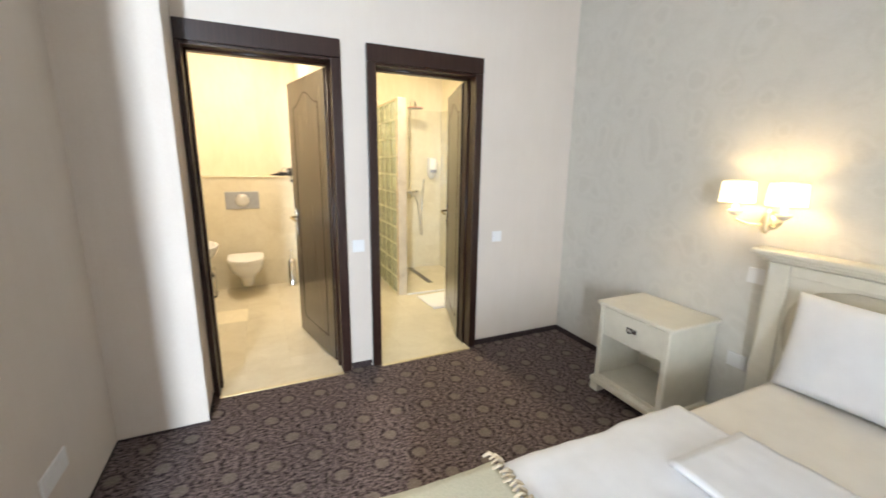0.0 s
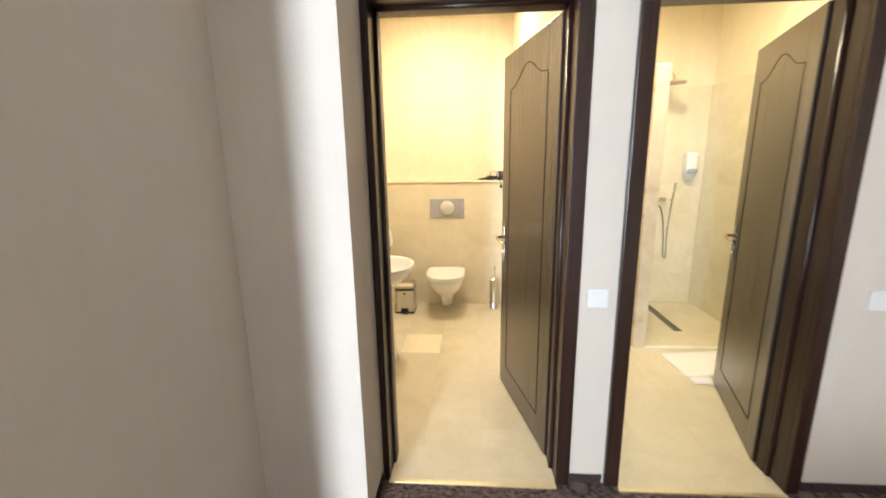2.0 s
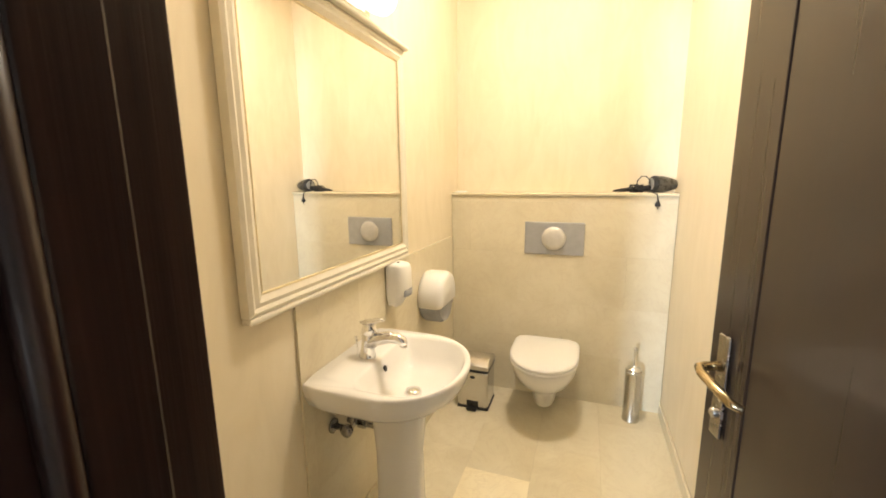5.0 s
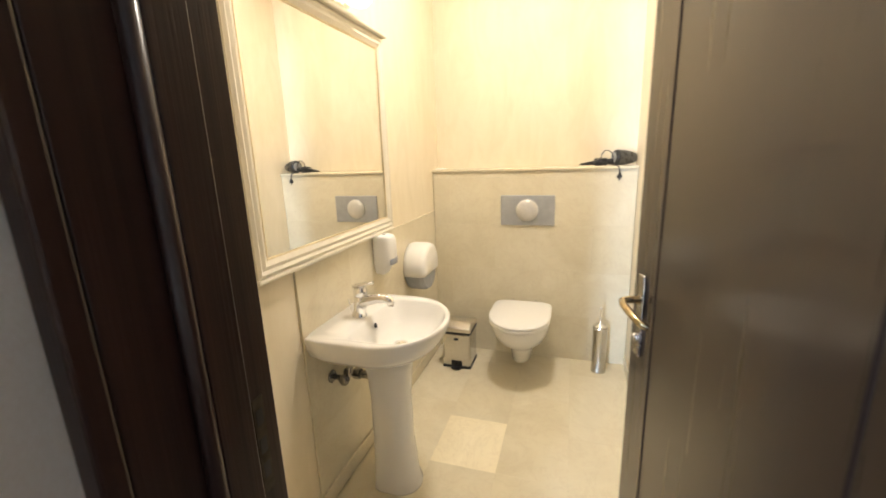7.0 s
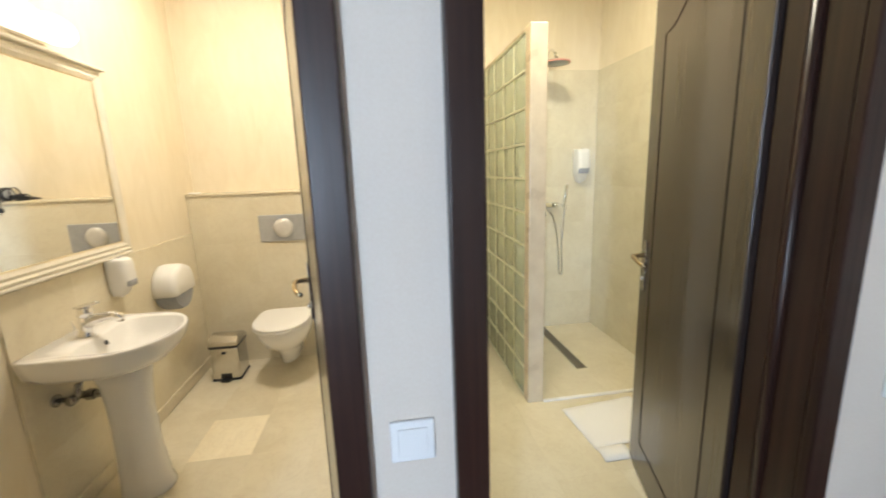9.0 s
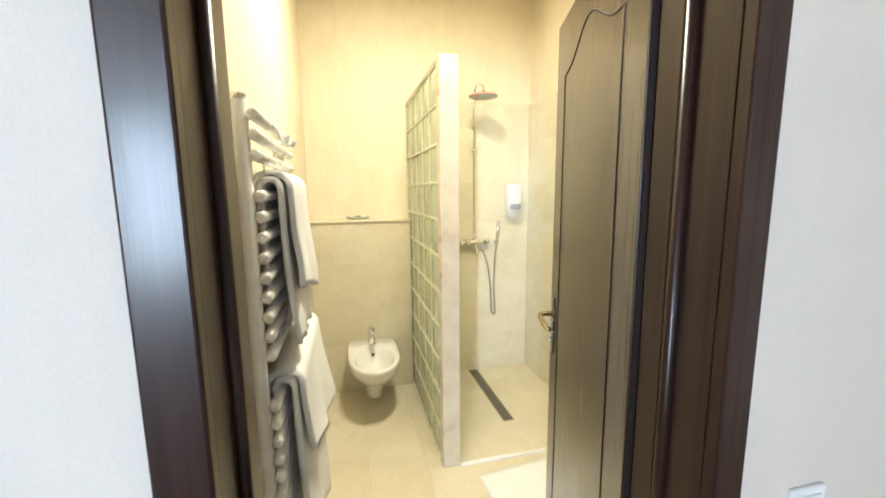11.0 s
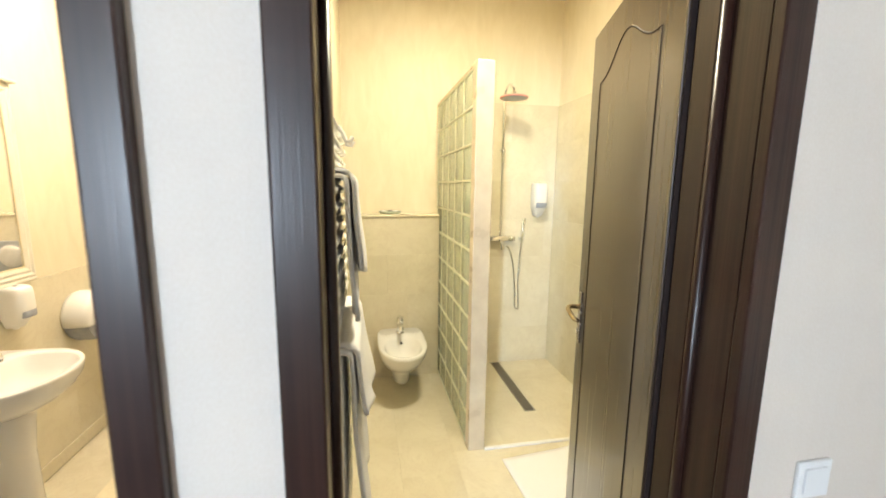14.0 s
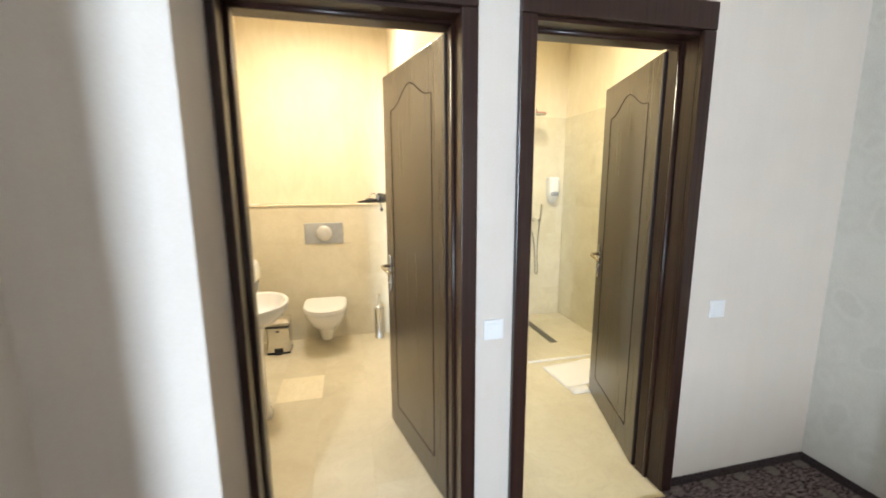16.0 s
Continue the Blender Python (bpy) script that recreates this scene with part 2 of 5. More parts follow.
def glowing(name, colour, strength):
    m, nt, b = base(name, 0.4)
    b.inputs["Base Color"].default_value = (*colour, 1)
    b.inputs["Emission Color"].default_value = (*colour, 1)
    b.inputs["Emission Strength"].default_value = strength
    return m


def glass_block():
    m, nt, b = base("glass_block", 0.10, colour=(0.90, 0.965, 0.78))
    b.inputs["Transmission Weight"].default_value = 0.6
    b.inputs["IOR"].default_value = 1.33
    ripple = noise_tex(nt, coords(nt, (1, 1, 0.22), True), 34, 2, 0.45, 1.2)
    cloud = noise_tex(nt, coords(nt, (1, 1, 1), True), 14, 2, 0.4, 2.0)
    relief(nt, b, math_node(nt, "ADD", ripple, math_node(nt, "MULTIPLY", cloud, 0.6)), 0.9, 0.012)
    nt.links.new(ramp(nt, ripple, (0.35, 0.06), (0.65, 0.2)), b.inputs["Roughness"])
    return m


PAPER, DAMASK = wall_paper(), damask_paper()
CREAM = plaster("cream_plaster", (0.77, 0.675, 0.495), (0.84, 0.75, 0.58))
CEILING = plaster("ceiling_plaster", (0.76, 0.74, 0.70), (0.82, 0.80, 0.76), 0.8)
MARBLE, MARBLE_LIGHT = marble("marble_tile"), marble("marble_tile_light", 1.24)
MARBLE_EDGE = spotted("tan_marble_edge", (0.58, 0.475, 0.335), (0.70, 0.60, 0.44), 11, 0.3, bump=0.05)
JOINT = spotted("pale_joint", (0.72, 0.73, 0.60), (0.78, 0.79, 0.66), 40, 0.6)
GROUT = spotted("grout", (0.63, 0.575, 0.42), (0.68, 0.63, 0.475), 60, 0.8)
CARPET = carpet()
SKIRTING = spotted("carpet_edge", (0.022, 0.014, 0.015), (0.085, 0.062, 0.058), 130, 0.95, spec=0.1)
WOOD = dark_wood("dark_wood", (0.012, 0.005, 0.004), (0.046, 0.0195, 0.0135), 0.32, pores=0.34)
LEAF = dark_wood("door_wood", (0.0275, 0.0170, 0.0120), (0.0330, 0.0205, 0.0145), 0.27, 0.5, 0.09, 0.0)
# door wood darkened in colour for the shade of grooves and gaps
RECESS_SHADE = dark_wood("recess_shade_wood", (0.012, 0.007, 0.006), (0.025, 0.014, 0.011), 0.7, 0.0)
CERAMIC = spotted("white_ceramic", (0.80, 0.785, 0.75), (0.83, 0.815, 0.78), 6, 0.07)
CHROME = spotted("chrome", (0.80, 0.80, 0.81), (0.88, 0.88, 0.88), 30, 0.08, 1.0)
STEEL = spotted("brushed_steel", (0.55, 0.54, 0.52), (0.68, 0.67, 0.65), 90, 0.2, 1.0, stretch=(1, 1, 6))
DULL = spotted("dull_chrome", (0.26, 0.25, 0.24), (0.40, 0.39, 0.37), 60, 0.2, 1.0)
HANDLE_PLATE = spotted("satin_steel", (0.40, 0.38, 0.35), (0.52, 0.50, 0.46), 70, 0.24, 1.0)
BUTTON = spotted("satin_silver", (0.62, 0.60, 0.56), (0.70, 0.68, 0.64), 40, 0.34, 0.25)
BRASS = spotted("aged_brass", (0.42, 0.34, 0.21), (0.55, 0.45, 0.29), 50, 0.2, 1.0)
STRIP = spotted("threshold_brass", (0.66, 0.56, 0.34), (0.74, 0.64, 0.42), 30, 0.35, 0.7)
GILT = spotted("gilding", (0.70, 0.61, 0.40), (0.80, 0.71, 0.50), 60, 0.35, 0.8)
CREAM_PAINT = spotted("cream_paint", (0.74, 0.69, 0.57), (0.80, 0.75, 0.63), 14, 0.38, bump=0.05)
WHITE_PAINT = spotted("white_enamel", (0.82, 0.81, 0.78), (0.86, 0.85, 0.82), 12, 0.25)
PLASTIC = spotted("white_plastic", (0.81, 0.80, 0.77), (0.83, 0.82, 0.79), 4, 0.35)
PLATE = spotted("ivory_plastic", (0.80, 0.785, 0.77), (0.83, 0.815, 0.80), 4, 0.35)
BRONZE = spotted("dark_bronze", (0.05, 0.04, 0.03), (0.10, 0.085, 0.065), 60, 0.4, 0.9)
SMOKE = spotted("smoked_plastic", (0.30, 0.32, 0.37), (0.36, 0.38, 0.43), 20, 0.2)
GREY = spotted("satin_grey_plastic", (0.40, 0.41, 0.42), (0.46, 0.47, 0.48), 25, 0.35, 0.3)
BLACK = spotted("black_plastic", (0.012, 0.012, 0.013), (0.025, 0.025, 0.026), 40, 0.3)
COTTON = spotted("white_terry", (0.82, 0.81, 0.80), (0.88, 0.87, 0.86), 320, 0.95, bump=0.35, spec=0.1)
LINEN = spotted("white_linen", (0.78, 0.78, 0.79), (0.83, 0.83, 0.84), 9, 0.85, bump=0.15, spec=0.15)
SHEET = spotted("ivory_sheet", (0.76, 0.72, 0.65), (0.81, 0.77, 0.70), 9, 0.85, bump=0.15, spec=0.15)
THROW = spotted("pale_throw", (0.52, 0.50, 0.38), (0.60, 0.57, 0.45), 120, 0.9, bump=0.5, spec=0.15)
FRINGE = spotted("cream_fringe", (0.58, 0.47, 0.33), (0.70, 0.60, 0.45), 200, 0.9)
PADDING = spotted("beige_padding", (0.50, 0.44, 0.33), (0.56, 0.50, 0.39), 150, 0.8, bump=0.3)
PINK = spotted("pink_rim", (0.66, 0.30, 0.24), (0.72, 0.36, 0.30), 30, 0.3)
MIRROR = base("mirror_silver", 0.0, 1.0, colour=(0.90, 0.90, 0.875))[0]
GLASS_BLOCK = glass_block()
SHADE = glowing("lit_shade", (1.0, 0.84, 0.52), 3.2)
BULB = glowing("lit_bulb", (1.0, 0.91, 0.74), 1.9)
WARM_BULB = glowing("warm_bulb", (1.0, 0.78, 0.44), 85.0)
DIFFUSER = glowing("lit_diffuser", (1.0, 0.88, 0.66), 3.5)

# ---------------------------------------------------------------- plan, metres
CEIL = 2.9
LEFT, RIGHT, FRONT, BACK = 0.066, 3.18, 2.975, -2.8     # bedroom: side walls, wall with the doors, window wall
WL, WR, WB = 0.02, 1.295, 5.365                         # toilet room: sides, tiled half wall
SL, SR, SB = 1.465, 3.16, 5.50                         # shower room: sides, back wall
D1, D2, DH = (0.516, 1.285), (1.562, 2.282), 2.05     # clear door openings
INNER = 3.15                                          # bathroom side of the door wall
WIN = (-1.13, -0.60, 0.35, 2.45)
# invented opening in the unseen wall, holding the fill light
FILL_OPENING = (0.9, 2.4, 0.85, 2.35)

# ---------------------------------------------------------------- shell
bm = boxed(-2.6, RIGHT + 0.1, BACK - 0.1, 2.93, -0.12, 0)
for a, b in ((LEFT, D1[0]), (D1[1], D2[0]), (D2[1], RIGHT + 0.1)):
    box(bm, a, b, 2.93, FRONT + 0.02, -0.003, 0)
floor_bed = structure("floor_bedroom", bm, CARPET, "dark purple-brown carpet woven with beige medallions", "carpet")
floor_bath = structure("floor_bathroom", boxed(WL - 0.05, SR + 0.05, 2.93, 5.7, -0.12, -0.005), GROUT, "cream marble tiles laid in rows with fine joints", "floor")
structure("ceiling_bedroom", boxed(-2.6, RIGHT + 0.1, BACK - 0.1, INNER, CEIL, CEIL + 0.1), CEILING, "plain white plastered ceiling of the bedroom", "ceiling")
structure("ceiling_bathroom", boxed(WL - 0.1, SR + 0.1, INNER, 5.7, CEIL, CEIL + 0.1), CEILING, "plain white plastered ceiling of the bathrooms", "ceiling")

bm = bmesh.new()
for a, b in ((0.486, D1[0] - 0.03), (D1[1] + 0.03, D2[0] - 0.03), (D2[1] + 0.03, RIGHT)):
    box(bm, a, b, FRONT, INNER, 0, CEIL)
for a, b in (D1, D2):
    box(bm, a - 0.03, b + 0.03, FRONT, INNER, DH + 0.03, CEIL)
structure("wall_north", bm, PAPER, "pale beige papered wall with two dark door frames", "wall")
structure("wall_pier", boxed(LEFT, 0.486, 2.685, INNER, 0, CEIL), PAPER, "pale beige papered pier beside the toilet door", "wall")
structure("wall_west", boxed(-0.08, LEFT, 1.36, 2.80, 0, CEIL), PAPER, "pale beige papered wall with a low socket", "wall")
structure("wall_alcove", boxed(-2.6, -0.08, 1.45, 1.6, 0, CEIL), PAPER, "pale beige papered wall", "wall")
structure("wall_alcove_side", boxed(-2.85, -2.6, BACK - 0.52, 1.6, 0, CEIL), PAPER, "pale beige papered wall", "wall")
structure("wall_east", boxed(RIGHT, RIGHT + 0.15, BACK - 0.1, INNER, 0, CEIL), DAMASK, "greyish damask papered wall behind the bed", "wall")
# unseen wall; its depth is chosen so the reveal narrows the daylight beam
bm = bmesh.new()
box(bm, -2.6, WIN[0], BACK - 0.52, BACK, 0, CEIL)
box(bm, WIN[1], FILL_OPENING[0], BACK - 0.52, BACK, 0, CEIL)
box(bm, FILL_OPENING[1], RIGHT, BACK - 0.52, BACK, 0, CEIL)
box(bm, FILL_OPENING[0], FILL_OPENING[1], BACK - 0.52, BACK, 0, FILL_OPENING[2])
box(bm, FILL_OPENING[0], FILL_OPENING[1], BACK - 0.52, BACK, FILL_OPENING[3], CEIL)
box(bm, WIN[0], WIN[1], BACK - 0.52, BACK, 0, WIN[2])
box(bm, WIN[0], WIN[1], BACK - 0.52, BACK, WIN[3], CEIL)
structure("wall_south", bm, PAPER, "unseen papered wall with a narrow window and an added fill opening", "wall")
PANE = base("window_glass", 0.02)[0]
PANE.node_tree.nodes["Principled BSDF"].inputs["Transmission Weight"].default_value = 1.0
window = structure("window_1", boxed(WIN[0], WIN[1], BACK - 0.49, BACK - 0.48, WIN[2], WIN[3]), PANE, "narrow white-framed window", "window")
window.visible_shadow = False
for x0, x1, z0, z1 in ((WIN[0], WIN[0] + 0.03, WIN[2], WIN[3]), (WIN[1] - 0.03, WIN[1], WIN[2], WIN[3]), (WIN[0] + 0.03, WIN[1] - 0.03, WIN[2], WIN[2] + 0.04), (WIN[0] + 0.03, WIN[1] - 0.03, WIN[3] - 0.04, WIN[3])):
    part("window_frame", boxed(x0, x1, BACK - 0.51, BACK - 0.46, z0, z1), WHITE_PAINT, window)
# pane and frame of the invented fill opening
window = structure("fill_opening_pane", boxed(FILL_OPENING[0], FILL_OPENING[1], BACK - 0.49, BACK - 0.48, FILL_OPENING[2], FILL_OPENING[3]), PANE, "made-up wide framed opening round the fill light, out of view", "window")
window.visible_shadow = False
for x0, x1, z0, z1 in ((FILL_OPENING[0], FILL_OPENING[0] + 0.05, FILL_OPENING[2], FILL_OPENING[3]), (FILL_OPENING[1] - 0.05, FILL_OPENING[1], FILL_OPENING[2], FILL_OPENING[3]), (FILL_OPENING[0] + 0.05, FILL_OPENING[1] - 0.05, FILL_OPENING[2], FILL_OPENING[2] + 0.05), (FILL_OPENING[0] + 0.05, FILL_OPENING[1] - 0.05, FILL_OPENING[3] - 0.05, FILL_OPENING[3])):
    part("window_frame", boxed(x0, x1, BACK - 0.51, BACK - 0.46, z0, z1), WHITE_PAINT, window)

structure("wall_bath_west", boxed(-0.2, WL, INNER, 5.7, 0, CEIL), CREAM, "warm cream plastered wall behind the washbasin", "wall")
structure("wall_bath_north", boxed(WL, SR, SB, 5.7, 0, CEIL), CREAM, "warm cream plastered wall above the tiling", "wall")
structure("wall_partition", boxed(WR, SL, INNER, SB, 0, CEIL), CREAM, "warm cream plastered wall between both bathrooms", "wall")
structure("wall_bath_east", boxed(SR, SR + 0.15, INNER, SB, 0, CEIL), CREAM, "warm cream plastered wall above the shower tiling", "wall")
bm = bmesh.new()
for a, b in ((WL, D1[0] - 0.06), (D1[1] + 0.06, WR), (SL, D2[0] - 0.06), (D2[1] + 0.06, SR)):
    if b - a > 0.01:
        box(bm, a, b, INNER, INNER + 0.012, 0, CEIL)
structure("wall_bath_south", bm, CREAM, "warm cream plastered wall round the doors", "wall")


# ---------------------------------------------------------------- tiled surfaces
TILE_MESHES = {}


def tile_mesh(w, h, material, d=0.008):
    key = (round(w, 3), round(h, 3), material.name)
    if key not in TILE_MESHES:
        c, g = 0.0003, 0.00012
        bm = bmesh.new()
        x0, x1, y0, y1 = g, w - g, g, h - g
        rings = [[(x0, y0, -d), (x1, y0, -d), (x1, y1, -d), (x0, y1, -d)], [(x0, y0, -c), (x1, y0, -c), (x1, y1, -c), (x0, y1, -c)],
                 [(x0 + c, y0 + c, 0), (x1 - c, y0 + c, 0), (x1 - c, y1 - c, 0), (x0 + c, y1 - c, 0)]]
        loft(bm, rings)
        me = bpy.data.meshes.new("tile")
        bmesh.ops.recalc_face_normals(bm, faces=bm.faces)
        bm.to_mesh(me)
        bm.free()
        me.materials.append(material)
        TILE_MESHES[key] = me
    return TILE_MESHES[key]


def tiled(parent, corner, u, v, width, height, tw, th, shift=0.0, stagger=0.5, lift=0.0, material=None, light=()):
    """Lays tiles over a rectangle: u along the rows, v from row to row."""
    u, v = Vector(u), Vector(v)
    n = u.cross(v)
    row, y = 0, 0.0
    first = lift if lift else th
    while y < height - 0.01:
        h = min(first if row == 0 else th, height - y)
        x = 0.0
        step = (shift + stagger * row * tw) % tw or tw
        k = 0
        while x < width - 0.01:
            w = min(step if x == 0 else tw, width - x)
            ob = new("tile", tile_mesh(w, h, MARBLE_LIGHT if (row, k) in light else material or MARBLE))
            at = Vector(corner) + u * x + v * y
            ob.matrix_basis = Matrix(((u.x, v.x, n.x, at.x), (u.y, v.y, n.y, at.y), (u.z, v.z, n.z, at.z), (0, 0, 0, 1)))
            ob.parent = parent
            x += w
            k += 1
        y += h
        row += 1


half_1 = structure("half_wall_toilet", boxed(WL + 0.002, WR - 0.002, WB + 0.005, SB, 0, 1.258), GROUT, "low cream marble tiled wall behind the toilet", "tiled wall")
half_2 = structure("half_wall_bidet", boxed(SL + 0.002, 2.17, WB + 0.005, SB, 0, 1.250), GROUT, "low cream marble tiled wall behind the bidet", "tiled wall")
for name, x0, x1, z in (("ledge_toilet", WL + 0.003, WR - 0.003, 1.258), ("ledge_bidet", SL + 0.003, 2.169, 1.250)):
    structure(name, boxed(x0, x1, WB - 0.012, SB - 0.001, z, z + 0.018, bevel=0.005), MARBLE, "thin cream marble ledge capping the tiled wall", "ledge")
shower_back = structure("shower_wall_north", boxed(2.266, SR - 0.012, SB - 0.008, SB - 0.002, 0, 2.12), GROUT, "cream marble tiles behind the shower", "tiled wall")
shower_side = structure("shower_wall_east", boxed(SR - 0.008, SR - 0.002, 4.0, SB - 0.002, 0, 2.12), GROUT, "cream marble tiles beside the shower", "tiled wall")
basin_panel = structure("basin_tiles", boxed(WL + 0.001, WL + 0.004, 3.862, WB + 0.004, 0, 0.998), GROUT, "cream marble tile panel behind the washbasin", "tiled wall")
bm = bmesh.new()
box(bm, WR - 0.012, WR - 0.002, INNER + 0.1, WB - 0.012, 0, 0.075, bevel=0.003)
box(bm, SL + 0.002, SL + 0.012, INNER + 0.1, WB - 0.012, 0, 0.075, bevel=0.003)
structure("baseboard_bathroom", bm, MARBLE, "low cream marble skirting along the bathroom walls", "baseboard")
structure("baseboard_basin", boxed(WL + 0.010, WL + 0.020, 3.862, WB - 0.012, 0, 0.075, bevel=0.003), MARBLE, "low cream marble skirting under the washbasin", "baseboard")

# carpet skirting round the bedroom
bm = bmesh.new()
for x0, x1, y0, y1 in ((0.486, 0.490, 2.69, 2.94), (1.350, 1.494, FRONT - 0.004, FRONT), (2.345, RIGHT, FRONT - 0.004, FRONT), (RIGHT - 0.004, RIGHT, BACK, FRONT - 0.004)):
    box(bm, x0, x1, y0, y1, 0, 0.045)
box(bm, LEFT, LEFT + 0.004, 1.45, 2.681, 0, 0.012)
box(bm, LEFT, 0.490, 2.681, 2.685, 0, 0.012)
structure("baseboard_bedroom", bm, SKIRTING, "carpet skirting turned up against the walls", "baseboard")

# ---------------------------------------------------------------- door frames and doors
def door_frame(name, a, b, outer_l, outer_r, label):
    root = thing(name, ((a + b) / 2, 3.06, 0), label, "door frame", kind="structure")
    y0 = 2.951
    for x0, x1 in ((outer_l, a + 0.002), (b - 0.002, outer_r)):
        part("architrave", boxed(x0, x1, y0, FRONT + 0.002, 0, DH + 0.012, bevel=0.004), WOOD, root)
    part("head_board", boxed(outer_l, outer_r, y0 - 0.003, FRONT + 0.002, DH + 0.013, 2.168, bevel=0.004), WOOD, root)
    for s, x in ((1, a), (-1, b)):
        part("jamb", boxed(min(x, x - s * 0.028), max(x, x - s * 0.028), FRONT + 0.003, 3.178 if s > 0 else 3.124, 0, DH + 0.028, bevel=0.002), WOOD, root)
        bm = bmesh.new()
        lathe(bm, [(0.011, 0.0), (0.011, DH)], 14, pose(x + s * 0.004, 3.062, 0))
        part("bead", bm, WOOD, root, "rounded stop bead", smooth=True)
        part("stop", boxed(min(x, x + s * 0.012), max(x, x + s * 0.012), 3.07, 3.125, 0, DH - 0.001, bevel=0.003), WOOD, root)
    part("jamb", boxed(a, b, FRONT + 0.003, 3.178, DH, DH + 0.028), WOOD, root)
    part("stop", boxed(a + 0.012, b - 0.012, 3.07, 3.125, DH - 0.012, DH, bevel=0.003), WOOD, root)
    part("bead", tube(bmesh.new(), [(a + 0.01, 3.062, DH - 0.004), (b - 0.01, 3.062, DH - 0.004)], 0.011, 12), WOOD, root, smooth=True)
    for x0, x1 in ((a - 0.055, a - 0.0285), (b + 0.0285, b + 0.055)):
        part("architrave", boxed(x0, x1, INNER + 0.013, 3.178, 0, DH + 0.085, bevel=0.003), WOOD, root)
    part("rebate", boxed(b + 0.022, b + 0.028, 3.1245, 3.178, 0, DH + 0.028), WOOD, root, "rebate behind the door leaf")
    part("strike_plate", boxed(a, a + 0.002, 3.134, 3.154, 0.90, 1.05), BRONZE, root, "steel strike plate with latch holes")
    # black slips on the plate give the darkness inside the latch holes
    for z in (0.935, 0.975, 1.02):
        part("latch_hole", boxed(a + 0.0021, a + 0.0026, 3.138, 3.150, z - 0.012, z + 0.012), BLACK, root)
    part("threshold", boxed(a, b, 2.925, 2.948, -0.004, 0.005, bevel=0.002), STRIP, root, "worn brass threshold strip")
    part("sill", boxed(a, b, 2.948, 3.178, -0.004, 0.002), MARBLE, root, "cream marble sill")
    return root


door_frame("door_frame_1", *D1, 0.488, 1.343, "dark-stained wooden frame round the toilet door")
door_frame("door_frame_2", *D2, 1.501, 2.338, "dark-stained wooden frame round the shower door")


def lever(root, leaf_w, side, leaf_door):
    """Plate, bent lever and cylinder on one face of the leaf; y is across it."""
    x, z = leaf_w - 0.055, 1.0
    y = side * 0.021
    plate = part("handle_plate", boxed(x - 0.018, x + 0.018, min(y, y + side * 0.007), max(y, y + side * 0.007), z - 0.15, z + 0.065, bevel=0.003), HANDLE_PLATE, leaf_door, "satin steel handle plate", world=False)
    pts = [(x, y, z), (x, y + side * 0.035, z), (x - 0.008, y + side * 0.05, z), (x - 0.03, y + side * 0.056, z - 0.002), (x - 0.08, y + side * 0.056, z - 0.006), (x - 0.115, y + side * 0.05, z - 0.014), (x - 0.128, y + side * 0.036, z - 0.02)]
    part("handle", tube(bmesh.new(), pts, [0.010, 0.0095, 0.0095, 0.0095, 0.009, 0.0085, 0.008], 12), BRASS, leaf_door, "bent aged brass lever", smooth=True, world=False)
    bm = bmesh.new()
    lathe(bm, [(0.010, 0), (0.010, 0.014), (0.008, 0.016)], 14, pose(x, y, z - 0.1, -90 * side, 0, 0))
    part("lock_cylinder", bm, STEEL, leaf_door, "steel lock cylinder", smooth=True, world=False)


def door(name, hinge, edge, label, face):
    w = math.hypot(edge[0] - hinge[0], edge[1] - hinge[1])
    ang = math.degrees(math.atan2(edge[1] - hinge[1], edge[0] - hinge[0]))
    root = thing(name, (hinge[0], hinge[1], 0), label, "door", kind="structure", rz=ang)
    leaf = part("door_leaf", boxed(0.002, w, -0.02, 0.02, 0.008, DH - 0.014, bevel=0.003), LEAF, root, world=False)
    for side in (1, -1):
        y = side * 0.0195
        x0, x1, zb, zt = 0.125, w - 0.125, 0.16, 1.845
        pts = [(x0, y, zb), (x0, y, zt)]
        for i in range(1, 24):
            f = i / 24
            bump = 0.5 - 0.5 * math.cos(2 * math.pi * f)
            pts.append((x0 + (x1 - x0) * f, y, zt + 0.085 * bump ** 1.4))
        pts += [(x1, y, zt), (x1, y, zb), (x0, y, zb)]
        # the groove is a thin raised line; its shade is in the colour
        part("panel_groove", tube(bmesh.new(), pts, 0.0032, 6), RECESS_SHADE, leaf, "dark line for the shade of a routed groove with arched top", smooth=True, world=False)
        lever(root, w, side, leaf)
    part("lock_plate", boxed(w - 0.001, w + 0.001, -0.009, 0.009, 0.85, 1.08), BRASS, leaf, world=False)
    for z in (0.25, 1.0, 1.78):
        bm = bmesh.new()
        lathe(bm, [(0.003, -0.048), (0.0075, -0.044), (0.0075, 0.044), (0.003, 0.048)], 12, pose(-0.006, face * 0.024, z))
        part("hinge", bm, BRASS, root, "brass hinge", smooth=True, world=False)
    # hinge edge coloured dark for the shade of the gap
    part("rebate_edge", boxed(-0.004, 0.0015, -0.016, 0.016, 0.01, DH - 0.02), RECESS_SHADE, root, world=False)
    return root


door("door_1", (1.284, 3.134), (1.112, 3.868), "open dark-stained toilet door with a grooved arched panel", -1)
door("door_2", (2.281, 3.134), (2.512, 3.872), "open dark-stained shower door with a grooved arched panel", -1)

# ---------------------------------------------------------------- glass block screen
screen = structure("glass_block_screen", boxed(2.170, 2.265, 4.387, 4.462, 0, 2.093, bevel=0.006), MARBLE_EDGE, "glass block shower screen edged with cream marble", "screen wall")
